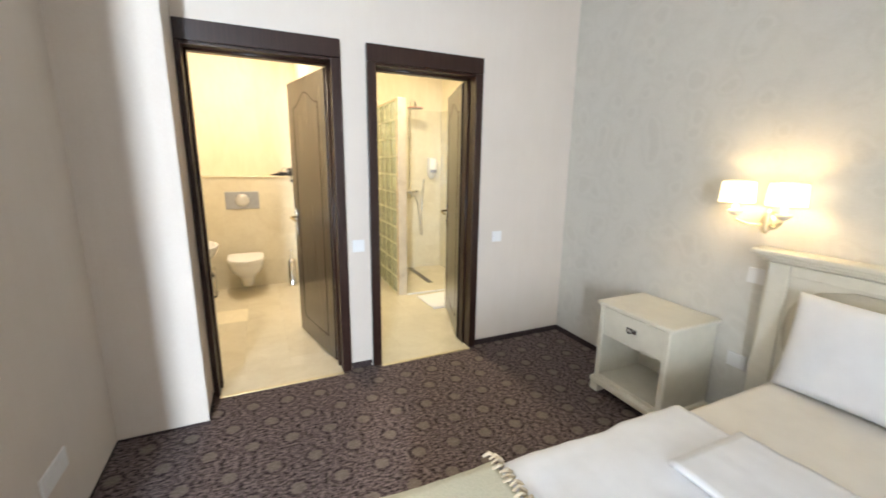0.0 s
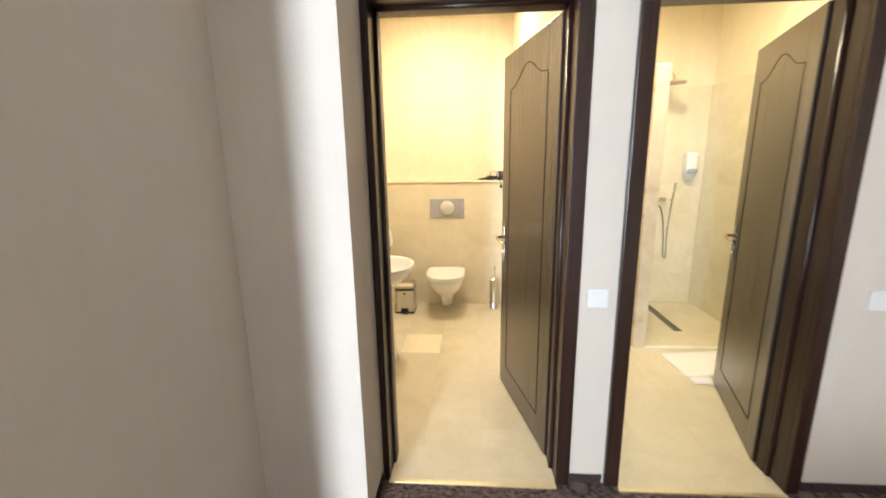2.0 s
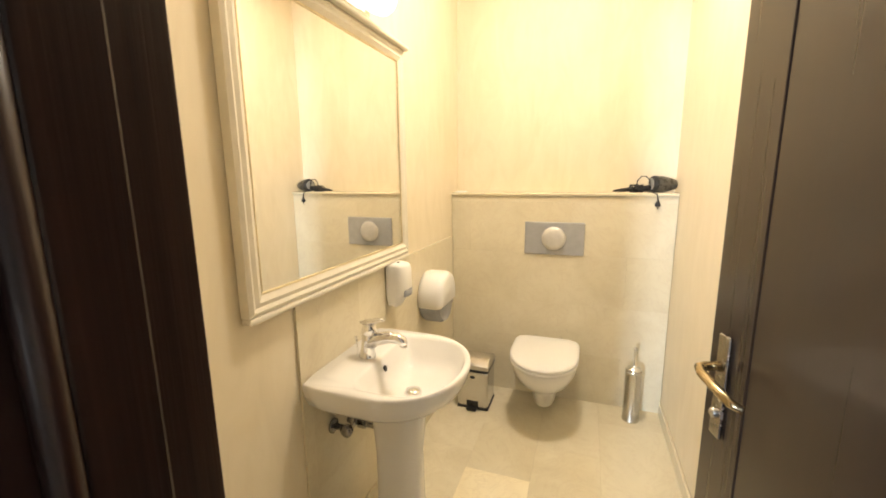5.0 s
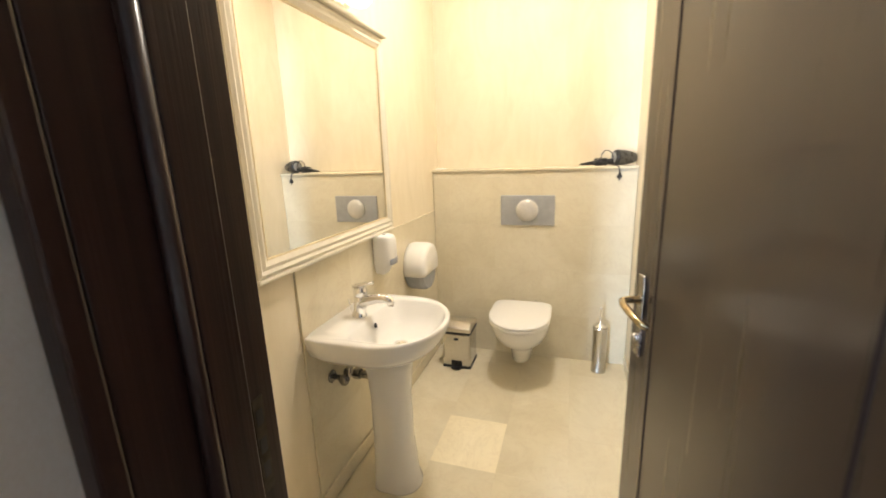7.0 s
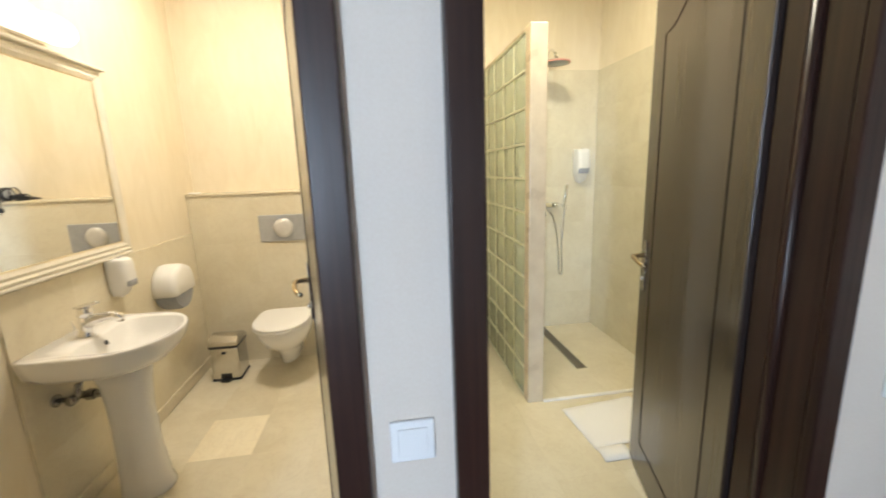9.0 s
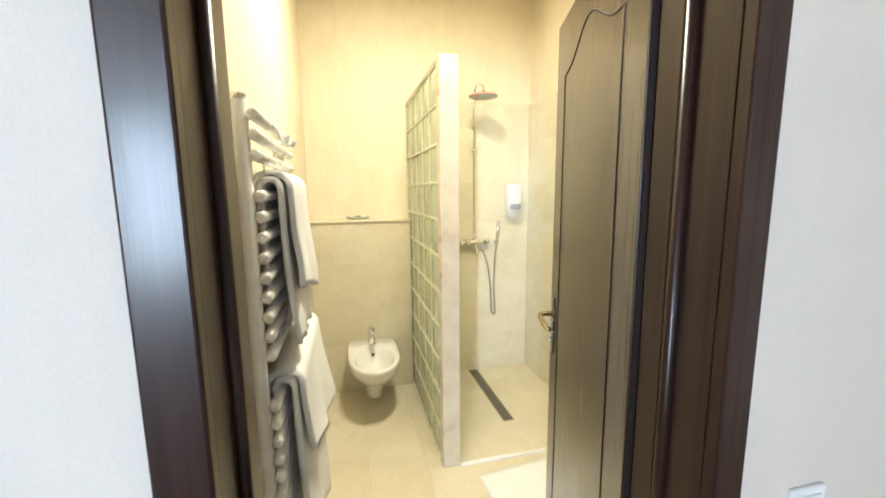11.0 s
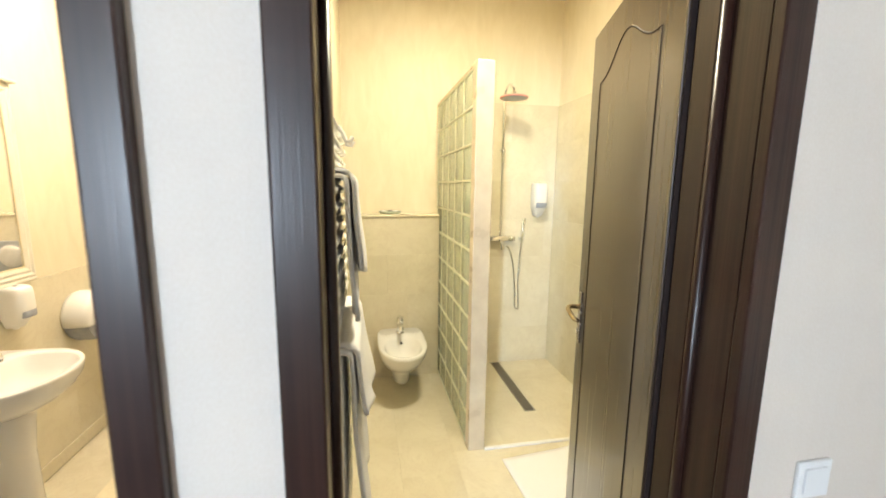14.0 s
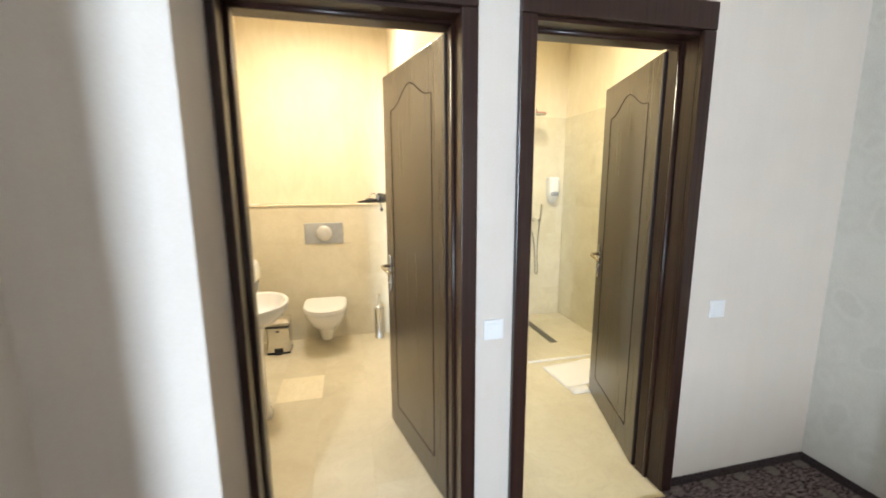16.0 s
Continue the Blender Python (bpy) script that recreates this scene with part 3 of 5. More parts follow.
part("top_trim", boxed(2.172, 2.263, 4.463, SB - 0.003, 2.075, 2.092, bevel=0.003), MARBLE_EDGE, screen)
bm = bmesh.new()
for i in range(12):
    z = i * 0.1885
    box(bm, 2.1735, 2.2615, 4.463, SB - 0.003, z - 0.006 if i else 0, z + 0.006)
for i in range(6):
    y = 4.466 + i * 0.2055
    box(bm, 2.1745, 2.2605, y - 0.006, y + 0.006, 0.006, 2.073)
part("joints", bm, JOINT, screen)
bm = bmesh.new()
box(bm, 2.176, 2.259, 0.0062, 0.1993, 0.0062, 0.1823, bevel=0.010, segments=2)
block_mesh = bpy.data.meshes.new("glass_block")
bmesh.ops.recalc_face_normals(bm, faces=bm.faces)
bm.to_mesh(block_mesh)
bm.free()
for p in block_mesh.polygons:
    p.use_smooth = True
block_mesh.materials.append(GLASS_BLOCK)
for i in range(11):
    for k in range(5):
        ob = new("glass_block", block_mesh)
        ob.matrix_basis = pose(0, 4.466 + k * 0.2055, i * 0.1885)
        ob.parent = screen
        ob.visible_shadow = False
structure("shower_sill", boxed(2.266, SR - 0.012, 4.376, 4.396, 0, 0.014, bevel=0.003), WHITE_PAINT, "low pale strip edging the shower floor", "sill")

# ================================================================ toilet room
# wall-hung toilet
toilet = thing("toilet", (0.652, WB - 0.002, 0), "white wall-hung ceramic toilet with closed lid", "toilet", rz=-90)
bm = bmesh.new()
loft(bm, [dring(0.26, 0.105, 0.075), dring(0.29, 0.125, 0.085), dring(0.31, 0.15, 0.16), dring(0.36, 0.20, 0.205), dring(0.44, 0.29, 0.255), dring(0.50, 0.34, 0.32), dring(0.525, 0.355, 0.375), dring(0.522, 0.352, 0.385)])
part("bowl", bm, CERAMIC, toilet, smooth=True, world=False)
bm = bmesh.new()
loft(bm, [dring(0.44, 0.350, 0.388, 0.09), dring(0.45, 0.362, 0.392, 0.085), dring(0.45, 0.362, 0.402, 0.085), dring(0.44, 0.352, 0.405, 0.09)])
part("seat", bm, PLASTIC, toilet, smooth=True, world=False)
bm = bmesh.new()
loft(bm, [dring(0.445, 0.356, 0.406, 0.085), dring(0.455, 0.366, 0.410, 0.08), dring(0.455, 0.366, 0.420, 0.08), dring(0.43, 0.342, 0.4255, 0.092), dring(0.30, 0.22, 0.428, 0.15)])
part("lid", bm, PLASTIC, toilet, "closed white plastic lid", smooth=True, world=False)
for s in (-1, 1):
    bm = bmesh.new()
    lathe(bm, [(0.012, 0), (0.012, 0.03), (0.009, 0.034)], 14, pose(0.06, s * 0.075, 0.386))
    part("hinge", bm, CHROME, toilet, smooth=True, world=False)

plate = thing("flush_plate", (0.658, WB, 0.912), "satin grey flush plate with a round button", "flush plate")
part("plate", boxed(0.488, 0.829, WB - 0.012, WB - 0.001, 0.912, 1.106, bevel=0.005), GREY, plate)
bm = bmesh.new()
lathe(bm, [(0.069, 0), (0.069, 0.006), (0.064, 0.013), (0.04, 0.018), (0.0, 0.019)], 36, pose(0.658, WB - 0.012, 1.009, 90, 0, 0))
part("button", bm, BUTTON, plate, "round satin silver flush button", smooth=True)
bm = bmesh.new()
lathe(bm, [(0.074, 0), (0.074, 0.003), (0.070, 0.004)], 36, pose(0.658, WB - 0.011, 1.009, 90, 0, 0))
part("button_ring", bm, GREY, plate, smooth=True)

# washbasin
basin = thing("washbasin", (WL + 0.010, 4.095, 0), "white ceramic washbasin on a tall pedestal", "washbasin")
bm = bmesh.new()
RIM = 0.755
loft(bm, [dring(0.27, 0.17, RIM - 0.155, 0.03), dring(0.33, 0.28, RIM - 0.14, 0.02), dring(0.39, 0.39, RIM - 0.115, 0.006, back=10), dring(0.435, 0.47, RIM - 0.08, 0.0, back=14), dring(0.456, 0.498, RIM - 0.045, 0.0, back=16), dring(0.464, 0.510, RIM - 0.012, 0.0, back=16), dring(0.463, 0.509, RIM - 0.004, 0.0, back=16),
          dring(0.458, 0.503, RIM, 0.002, back=16), dring(0.302, 0.43, RIM - 0.002, 0.142, front=2.2, back=13), dring(0.288, 0.414, RIM - 0.010, 0.150, front=2.2, back=12), dring(0.262, 0.37, RIM - 0.06, 0.162, front=2.1, back=8.0), dring(0.20, 0.28, RIM - 0.105, 0.18, front=2, back=4), dring(0.05, 0.05, RIM - 0.118, 0.245, front=2, back=2)])
part("bowl", bm, CERAMIC, basin, smooth=True, world=False)
bm = bmesh.new()
loft(bm, [dring(0.185, 0.175, 0.0, 0.142), dring(0.188, 0.18, 0.010, 0.140), dring(0.172, 0.165, 0.05, 0.142), dring(0.155, 0.145, 0.22, 0.145), dring(0.152, 0.138, 0.42, 0.145), dring(0.168, 0.155, 0.54, 0.14), dring(0.20, 0.19, RIM - 0.125, 0.12)])
part("pedestal", bm, CERAMIC, basin, smooth=True, world=False)
bm = bmesh.new()
lathe(bm, [(0.028, RIM - 0.117), (0.031, RIM - 0.111), (0.027, RIM - 0.103), (0.012, RIM - 0.098), (0.0, RIM - 0.097)], 22, pose(0.27, 0, 0))
part("drain_plug", bm, CHROME, basin, "chrome plug", smooth=True, world=False)
# overflow is a solid disc, black for the shade inside the hole
bm = bmesh.new()
lathe(bm, [(0.011, 0), (0.011, 0.002), (0.007, 0.003)], 16, pose(0.164, 0, RIM - 0.040, 0, 72, 0))
part("overflow", bm, BLACK, basin, "small black disc for the shade inside the overflow hole", smooth=True, world=False)


def mixer_tap(name, at, rz, label, scale=1.0):
    tap = thing(name, at, label, "tap", rz=rz)
    s = scale
    lean = pose(0, 0, 0, 0, 7, 0)
    bm = bmesh.new()
    lathe(bm, [(r * s, z * s) for r, z in ((0.028, 0), (0.028, 0.005), (0.025, 0.010), (0.022, 0.03), (0.0215, 0.06), (0.0225, 0.078))], 24, lean)
    part("body", bm, CHROME, tap, smooth=True, world=False)
    bm = bmesh.new()
    lathe(bm, [(r * s, z * s) for r, z in ((0.0215, 0.080), (0.0245, 0.083), (0.0245, 0.104), (0.020, 0.114), (0.010, 0.119))], 24, lean)
    part("cap", bm, CHROME, tap, smooth=True, world=False)
    pts = [(0.006 * s, 0, 0.045 * s), (0.040 * s, 0, 0.064 * s), (0.080 * s, 0, 0.075 * s), (0.110 * s, 0, 0.076 * s), (0.126 * s, 0, 0.068 * s), (0.130 * s, 0, 0.056 * s)]
    part("spout", tube(bmesh.new(), pts, [r * s for r in (0.022, 0.021, 0.0185, 0.0165, 0.0155, 0.0135)], 16), CHROME, tap, smooth=True, world=False)
    bm = bmesh.new()
    lathe(bm, [(0.0105 * s, 0.0), (0.0105 * s, 0.006 * s), (0.008 * s, 0.0065 * s)], 14, pose(0.130 * s, 0, 0.050 * s))
    part("aerator", bm, STEEL, tap, smooth=True, world=False)
    bm = bmesh.new()
    loft(bm, [[(x * s, y * w * s, (z + lift) * s) for y, z in ((-1, 0.0), (-0.7, -0.004), (0.7, -0.004), (1, 0.0), (0.7, 0.005), (-0.7, 0.005))] for x, w, lift in ((-0.016, 0.013, 0.114), (0.004, 0.0225, 0.118), (0.028, 0.019, 0.122), (0.048, 0.014, 0.127), (0.062, 0.011, 0.131), (0.066, 0.007, 0.131))])
    part("lever", bm, CHROME, tap, "flat chrome lever", smooth=True, world=False)
    part("pull_rod", tube(bmesh.new(), [(-0.035 * s, 0, 0), (-0.036 * s, 0, 0.04 * s), (-0.04 * s, 0, 0.062 * s)], [0.003, 0.003, 0.005], 8), CHROME, tap, smooth=True, world=False)
    return tap


mixer_tap("mixer_tap", (0.128, 4.09, 0.752), 0, "chrome single-lever tap on the washbasin", 1.1)

trap = thing("basin_pipework", (0.075, 3.95, 0.50), "chrome valve and pipe under the washbasin", "pipework")
part("pipe", tube(bmesh.new(), [(0.031, 3.93, 0.50), (0.095, 3.93, 0.50), (0.11, 3.935, 0.515), (0.115, 3.94, 0.56)], 0.011, 10), DULL, trap, smooth=True)
part("pipe", tube(bmesh.new(), [(0.031, 4.03, 0.465), (0.14, 4.03, 0.465), (0.19, 4.05, 0.47)], 0.017, 12), DULL, trap, smooth=True)
bm = bmesh.new()
lathe(bm, [(0.026, 0), (0.026, 0.006), (0.016, 0.012)], 16, pose(0.031, 3.93, 0.50, 0, 90, 0))
part("rosette", bm, DULL, trap, smooth=True)
bm = bmesh.new()
lathe(bm, [(0.02, 0), (0.022, 0.02), (0.012, 0.026)], 10, pose(0.095, 3.93, 0.50, 90, 0, 0))
part("valve_knob", bm, DULL, trap, smooth=True)
part("hose", tube(bmesh.new(), [(0.115, 3.94, 0.52), (0.12, 3.95, 0.56), (0.125, 3.98, 0.60)], 0.007, 8), STEEL, trap, smooth=True)
part("nut", tube(bmesh.new(), [(0.075, 4.03, 0.465), (0.105, 4.03, 0.465)], 0.024, 6), DULL, trap)
trap.location += Vector((0, 0.07, 0.02))

# mirror
mirror = thing("mirror", (0.0, 4.13, 1.0), "large mirror in a cream moulded frame with gilt edge", "mirror")
Y0, Y1, Z0, Z1, FW = 3.668, 4.628, 1.025, 1.912, 0.050
part("glass", boxed(0.012, 0.022, Y0 + FW - 0.01, Y1 - FW + 0.01, Z0 + 0.04, Z1 - FW + 0.01), MIRROR, mirror)


def moulding(p, q, axis):
    """A frame side of stepped section from p to q."""
    section = ((0.002, 0.0), (0.030, 0.0), (0.036, 0.012), (0.030, 0.022), (0.034, 0.034), (0.026, FW), (0.002, FW))
    rings = []
    for t, e in ((p, 0), (q, 1)):
        ring = []
        for x, w in section:
            inset = w if e == 0 else -w
            if axis == "z0":
                ring.append((x, t + inset, Z0 + w))
            elif axis == "z1":
                ring.append((x, t + inset, Z1 - w))
            elif axis == "y0":
                ring.append((x, Y0 + w, t + inset))
            else:
                ring.append((x, Y1 - w, t + inset))
        rings.append(ring)
    return loft(bmesh.new(), rings)


part("frame_side", moulding(Y0, Y1, "z0"), CREAM_PAINT, mirror)
part("frame_side", moulding(Y0, Y1, "z1"), CREAM_PAINT, mirror)
part("frame_side", moulding(Z0, Z1, "y0"), CREAM_PAINT, mirror)
part("frame_side", moulding(Z0, Z1, "y1"), CREAM_PAINT, mirror)
for a, b, c, d in ((Y0 + FW, Y1 - FW, Z0 + FW, Z0 + FW + 0.006), (Y0 + FW, Y1 - FW, Z1 - FW - 0.006, Z1 - FW), (Y0 + FW, Y0 + FW + 0.006, Z0 + FW + 0.006, Z1 - FW - 0.006), (Y1 - FW - 0.006, Y1 - FW, Z0 + FW + 0.006, Z1 - FW - 0.006)):
    part("gilt_edge", boxed(0.016, 0.027, a, b, c, d, bevel=0.002), GILT, mirror, "thin gilt inner edge")
part("cornice", boxed(0.002, 0.052, Y0 - 0.018, Y1 + 0.018, Z1 + 0.001, Z1 + 0.018, bevel=0.006), CREAM_PAINT, mirror)
part("bottom_rail", boxed(0.002, 0.036, Y0 - 0.001, Y1 + 0.001, Z0 - 0.018, Z0 - 0.001, bevel=0.006), CREAM_PAINT, mirror)

mirror.location.x += WL

vanity = thing("vanity_light", (0.0, 4.1, 1.96), "lit vanity wall light with a row of oval white glasses", "wall lamp")
part("back_plate", boxed(0.002, 0.024, 3.84, 4.36, 1.955, 2.01, bevel=0.006), CHROME, vanity)
for y in (3.95, 4.25):
    part("arm", tube(bmesh.new(), [(0.02, y, 1.985), (0.04, y, 1.99), (0.055, y, 1.992)], 0.012, 10), CHROME, vanity, smooth=True)
for y in (3.815, 4.005, 4.195):
    bm = bmesh.new()
    lathe(bm, [(0.014, 0.0), (0.034, 0.010), (0.049, 0.035), (0.056, 0.070), (0.058, 0.095), (0.056, 0.120), (0.049, 0.155), (0.034, 0.180), (0.014, 0.189)], 26, pose(0.088, y, 1.998, -90, 0, 0))
    part("globe", bm, BULB, vanity, "lit oval opal glass", smooth=True)
for y in (3.811, 4.388):
    bm = bmesh.new()
    lathe(bm, [(0.006, -0.004), (0.012, -0.002), (0.012, 0.002), (0.006, 0.004)], 14, pose(0.088, y, 1.998, -90, 0, 0))
    part("end_knob", bm, CHROME, vanity, smooth=True)

vanity.location.x += WL


def ceiling_lamp(at, label):
    lamp = thing("ceiling_lamp", at, label, "ceiling lamp")
    x, y, z = at
    bm = bmesh.new()
    lathe(bm, [(0.17, 0.0), (0.17, -0.02), (0.155, -0.03)], 32, pose(x, y, z))
    part("rim", bm, CHROME, lamp, smooth=True)
    bm = bmesh.new()
    lathe(bm, [(0.15, -0.031), (0.14, -0.05), (0.09, -0.066), (0.0, -0.07)], 32, pose(x, y, z))
    part("diffuser", bm, DIFFUSER, lamp, "lit opal diffuser", smooth=True)


ceiling_lamp((0.68, 4.50, CEIL), "round lit opal ceiling lamp over the toilet")
ceiling_lamp((2.15, 4.15, CEIL), "round lit opal ceiling lamp before the shower")


def dispenser(name, at, rz, label, w=0.115, d=0.105, h=0.25):
    ob = thing(name, at, label, "dispenser", rz=rz)
    rings = [dring(d * k, w * kw, h * z, 0.0, front=3.2, back=9.0) for k, kw, z in ((0.42, 0.40, 0.04), (0.55, 0.56, 0.06), (0.66, 0.74, 0.16), (0.80, 0.88, 0.25), (0.96, 0.97, 0.29), (1.0, 1.0, 0.5), (0.99, 1.0, 0.82), (0.95, 0.96, 0.93), (0.86, 0.90, 0.98), (0.7, 0.8, 1.0))]
    part("cover", loft(bmesh.new(), rings), PLASTIC, ob, smooth=True, world=False)
    part("window", loft(bmesh.new(), [dring(d * 0.72, w * 0.84, h * z, d * (k - 0.72), front=3.2, back=9) for k, z in ((1.005, 0.292), (1.02, 0.30), (1.025, 0.43), (1.01, 0.44))]), SMOKE, ob, "smoked window strip", smooth=True, world=False)
    part("nozzle", loft(bmesh.new(), [dring(d * 0.22, w * 0.22, 0.0, d * 0.14, front=2, back=2), dring(d * 0.26, w * 0.26, h * 0.045, d * 0.12, front=2, back=2)]), PLASTIC, ob, smooth=True, world=False)
    part("lock", boxed(d * 0.40, d * 0.52, -0.006, 0.006, h, h + 0.003, bevel=0.001), BLACK, ob, "small dark lock", world=False)
    return ob


dispenser("soap_dispenser", (WL + 0.010, 4.47, 0.810), 0, "white soap dispenser with a smoked base", 0.10, 0.095, 0.20)
dispenser("soap_dispenser", (2.998, SB - 0.013, 1.238), -90, "white shower gel dispenser with a smoked base", h=0.275)

roll = thing("paper_dispenser", (WL + 0.010, 4.895, 0.610), "white jumbo toilet paper dispenser with smoked base", "dispenser")
bm = bmesh.new()
rings = []
for x, k in ((0.0, 0.95), (0.02, 1.0), (0.10, 1.0), (0.125, 0.93), (0.132, 0.75)):
    ring = []
    for i in range(28):
        a = math.pi * (-0.10 + 1.20 * i / 27)
        ring.append((x, 0.132 * k * math.cos(a), 0.135 + 0.135 * k * math.sin(a)))
    rings.append(ring)
loft(bm, rings)
part("cover", bm, PLASTIC, roll, smooth=True, world=False)
bm = bmesh.new()
rings = []
for x, k in ((0.004, 0.93), (0.02, 0.97), (0.09, 0.97), (0.115, 0.9)):
    ring = []
    for i in range(16):
        a = math.pi * (1.10 + 0.80 * i / 15)
        ring.append((x, 0.132 * k * math.cos(a), 0.135 + 0.150 * k * math.sin(a)))
    rings.append(ring)
loft(bm, rings)
part("window", bm, SMOKE, roll, "smoked plastic lower window", world=False)

bin_ = thing("pedal_bin", (0.245, 5.155, 0), "square polished steel pedal bin with black rim", "waste bin")
part("body", boxed(0.152, 0.338, 5.060, 5.245, 0.012, 0.245, bevel=0.016, segments=3), STEEL, bin_)
part("base", boxed(0.15, 0.34, 5.058, 5.247, 0.0, 0.018, bevel=0.006), BLACK, bin_, "black plastic foot")
part("rim", boxed(0.149, 0.341, 5.057, 5.248, 0.240, 0.256, bevel=0.006), BLACK, bin_, "black plastic rim")
bm = bmesh.new()
rings = []
for x, k in ((0.150, 0.9), (0.156, 1.0), (0.334, 1.0), (0.340, 0.9)):
    rings.append([(x, 5.055 + 0.195 * i / 12, 0.256 + k * 0.064 * math.sin(math.pi * (0.12 + 0.76 * i / 12))) for i in range(13)] + [(x, 5.250, 0.2562), (x, 5.055, 0.2562)])
loft(bm, rings)
part("lid", bm, STEEL, bin_, "curved steel lid")
part("pedal", boxed(0.215, 0.275, 5.025, 5.063, 0.008, 0.020, bevel=0.004), BLACK, bin_, "black pedal")
bm = bmesh.new()
lathe(bm, [(0.016, 0), (0.015, 0.002)], 18, pose(0.245, 5.060, 0.205, 90, 0, 0), sy=0.6)
part("badge", bm, BLACK, bin_, "small oval dark badge")
# flat black slab paints the shade of the recess above the pedal
part("pedal_recess", boxed(0.210, 0.280, 5.058, 5.061, 0.02, 0.055), BLACK, bin_)

brush = thing("toilet_brush", (1.126, 5.25, 0), "steel toilet brush holder with upright handle", "toilet brush")
bm = bmesh.new()
lathe(bm, [(0.045, 0), (0.046, 0.006), (0.043, 0.012), (0.043, 0.285), (0.045, 0.29), (0.042, 0.30)], 26, pose(1.126, 5.25, 0))
part("holder", bm, STEEL, brush, smooth=True)
bm = bmesh.new()
lathe(bm, [(0.041, 0.300), (0.036, 0.312), (0.012, 0.320), (0.007, 0.33), (0.0065, 0.40), (0.011, 0.41), (0.011, 0.428), (0.004, 0.434)], 20, pose(1.126, 5.25, 0))
part("handle", bm, CHROME, brush, smooth=True)

dryer = thing("hair_dryer", (1.13, 5.426, 1.277), "black hair dryer with wrapped cord on the ledge", "hair dryer")
AXIS = pose(1.168, 5.398, 1.324, 0, 92, 20)
bm = bmesh.new()
lathe(bm, [(0.040, 0.0), (0.045, 0.006), (0.044, 0.05), (0.037, 0.085), (0.029, 0.110), (0.027, 0.118), (0.022, 0.116)], 26, AXIS)
part("barrel", bm, spotted("taupe_plastic", (0.060, 0.055, 0.045), (0.085, 0.078, 0.065), 30, 0.28), dryer, "glossy dark taupe barrel", smooth=True)
bm = bmesh.new()
lathe(bm, [(0.030, -0.012), (0.041, -0.008), (0.0455, 0.0), (0.0465, 0.010), (0.0445, 0.012)], 26, AXIS)
part("rear_grille", bm, BLACK, dryer, "round black rear grille", smooth=True)
for k in (0.012, 0.020, 0.028):
    bm = bmesh.new()
    lathe(bm, [(k, -0.0145), (k + 0.003, -0.0145), (k + 0.003, -0.011), (k, -0.011)], 22, AXIS)
    part("grille_ring", bm, GREY, dryer, smooth=True)
part("handle", tube(bmesh.new(), [(1.175, 5.402, 1.306), (1.12, 5.398, 1.300), (1.06, 5.395, 1.297), (1.01, 5.392, 1.292), (0.965, 5.390, 1.288)], [0.017, 0.016, 0.013, 0.010, 0.004], 14), BLACK, dryer, smooth=True)
coil = [(1.085 + 0.034 * math.sin(a * 1.324), 5.395 + 0.022 * math.cos(a), 1.301 + 0.019 * math.sin(a)) for a in [i * 0.42 for i in range(60)]]
part("cord", tube(bmesh.new(), coil, 0.0038, 6), BLACK, dryer, "wrapped black cord", smooth=True)
part("cord_loop", tube(bmesh.new(), [(1.085, 5.39, 1.315), (1.088, 5.388, 1.345), (1.105, 5.386, 1.366), (1.128, 5.386, 1.366), (1.145, 5.388, 1.350), (1.15, 5.39, 1.325)], 0.003, 6), BLACK, dryer, smooth=True)
part("cord_tail", tube(bmesh.new(), [(1.12, 5.378, 1.290), (1.16, 5.362, 1.284), (1.185, 5.350, 1.270), (1.19, 5.348, 1.239)], 0.0038, 6), BLACK, dryer, smooth=True)
bm = bmesh.new()
lathe(bm, [(0.005, 0.0), (0.009, -0.01), (0.016, -0.028), (0.014, -0.034), (0.003, -0.036), (0.0025, -0.05)], 14, pose(1.19, 5.348, 1.241))
part("plug", bm, BLACK, dryer, "black plug hanging over the edge", smooth=True)

soap_bar = thing("soap_sachet", (0.075, 5.396, 1.277), "small wrapped soap on the marble ledge", "soap")
part("packet", boxed(0.04, 0.11, 5.381, 5.411, 1.277, 1.286, bevel=0.004), PLASTIC, soap_bar)

# ================================================================ shower room
bidet = thing("bidet", (1.862, WB - 0.002, 0), "white wall-hung ceramic bidet", "bidet", rz=-90)
bm = bmesh.new()
loft(bm, [dring(0.27, 0.105, 0.075), dring(0.30, 0.125, 0.085), dring(0.32, 0.15, 0.16), dring(0.37, 0.20, 0.205), dring(0.46, 0.28, 0.255), dring(0.54, 0.325, 0.32), dring(0.572, 0.338, 0.37), dring(0.572, 0.338, 0.388), dring(0.56, 0.326, 0.394),
          dring(0.375, 0.262, 0.391, 0.165, front=2.1, back=2.4), dring(0.355, 0.245, 0.382, 0.175, front=2.1, back=2.4), dring(0.31, 0.20, 0.32, 0.20, front=2, back=2), dring(0.20, 0.12, 0.28, 0.25, front=2, back=2), dring(0.05, 0.04, 0.272, 0.33, front=2, back=2)])
part("bowl", bm, CERAMIC, bidet, smooth=True, world=False)
bm = bmesh.new()
lathe(bm, [(0.020, 0.273), (0.022, 0.277), (0.012, 0.283), (0.0, 0.284)], 18, pose(0.355, 0, 0))
part("drain_plug", bm, CHROME, bidet, "chrome plug", smooth=True, world=False)
# black disc in place of a cut overflow, coloured as its inner shade
bm = bmesh.new()
lathe(bm, [(0.010, 0), (0.010, 0.002), (0.006, 0.003)], 14, pose(0.196, 0, 0.35, 0, 65, 0))
part("overflow", bm, BLACK, bidet, "small black disc for the shade inside the overflow hole", smooth=True, world=False)
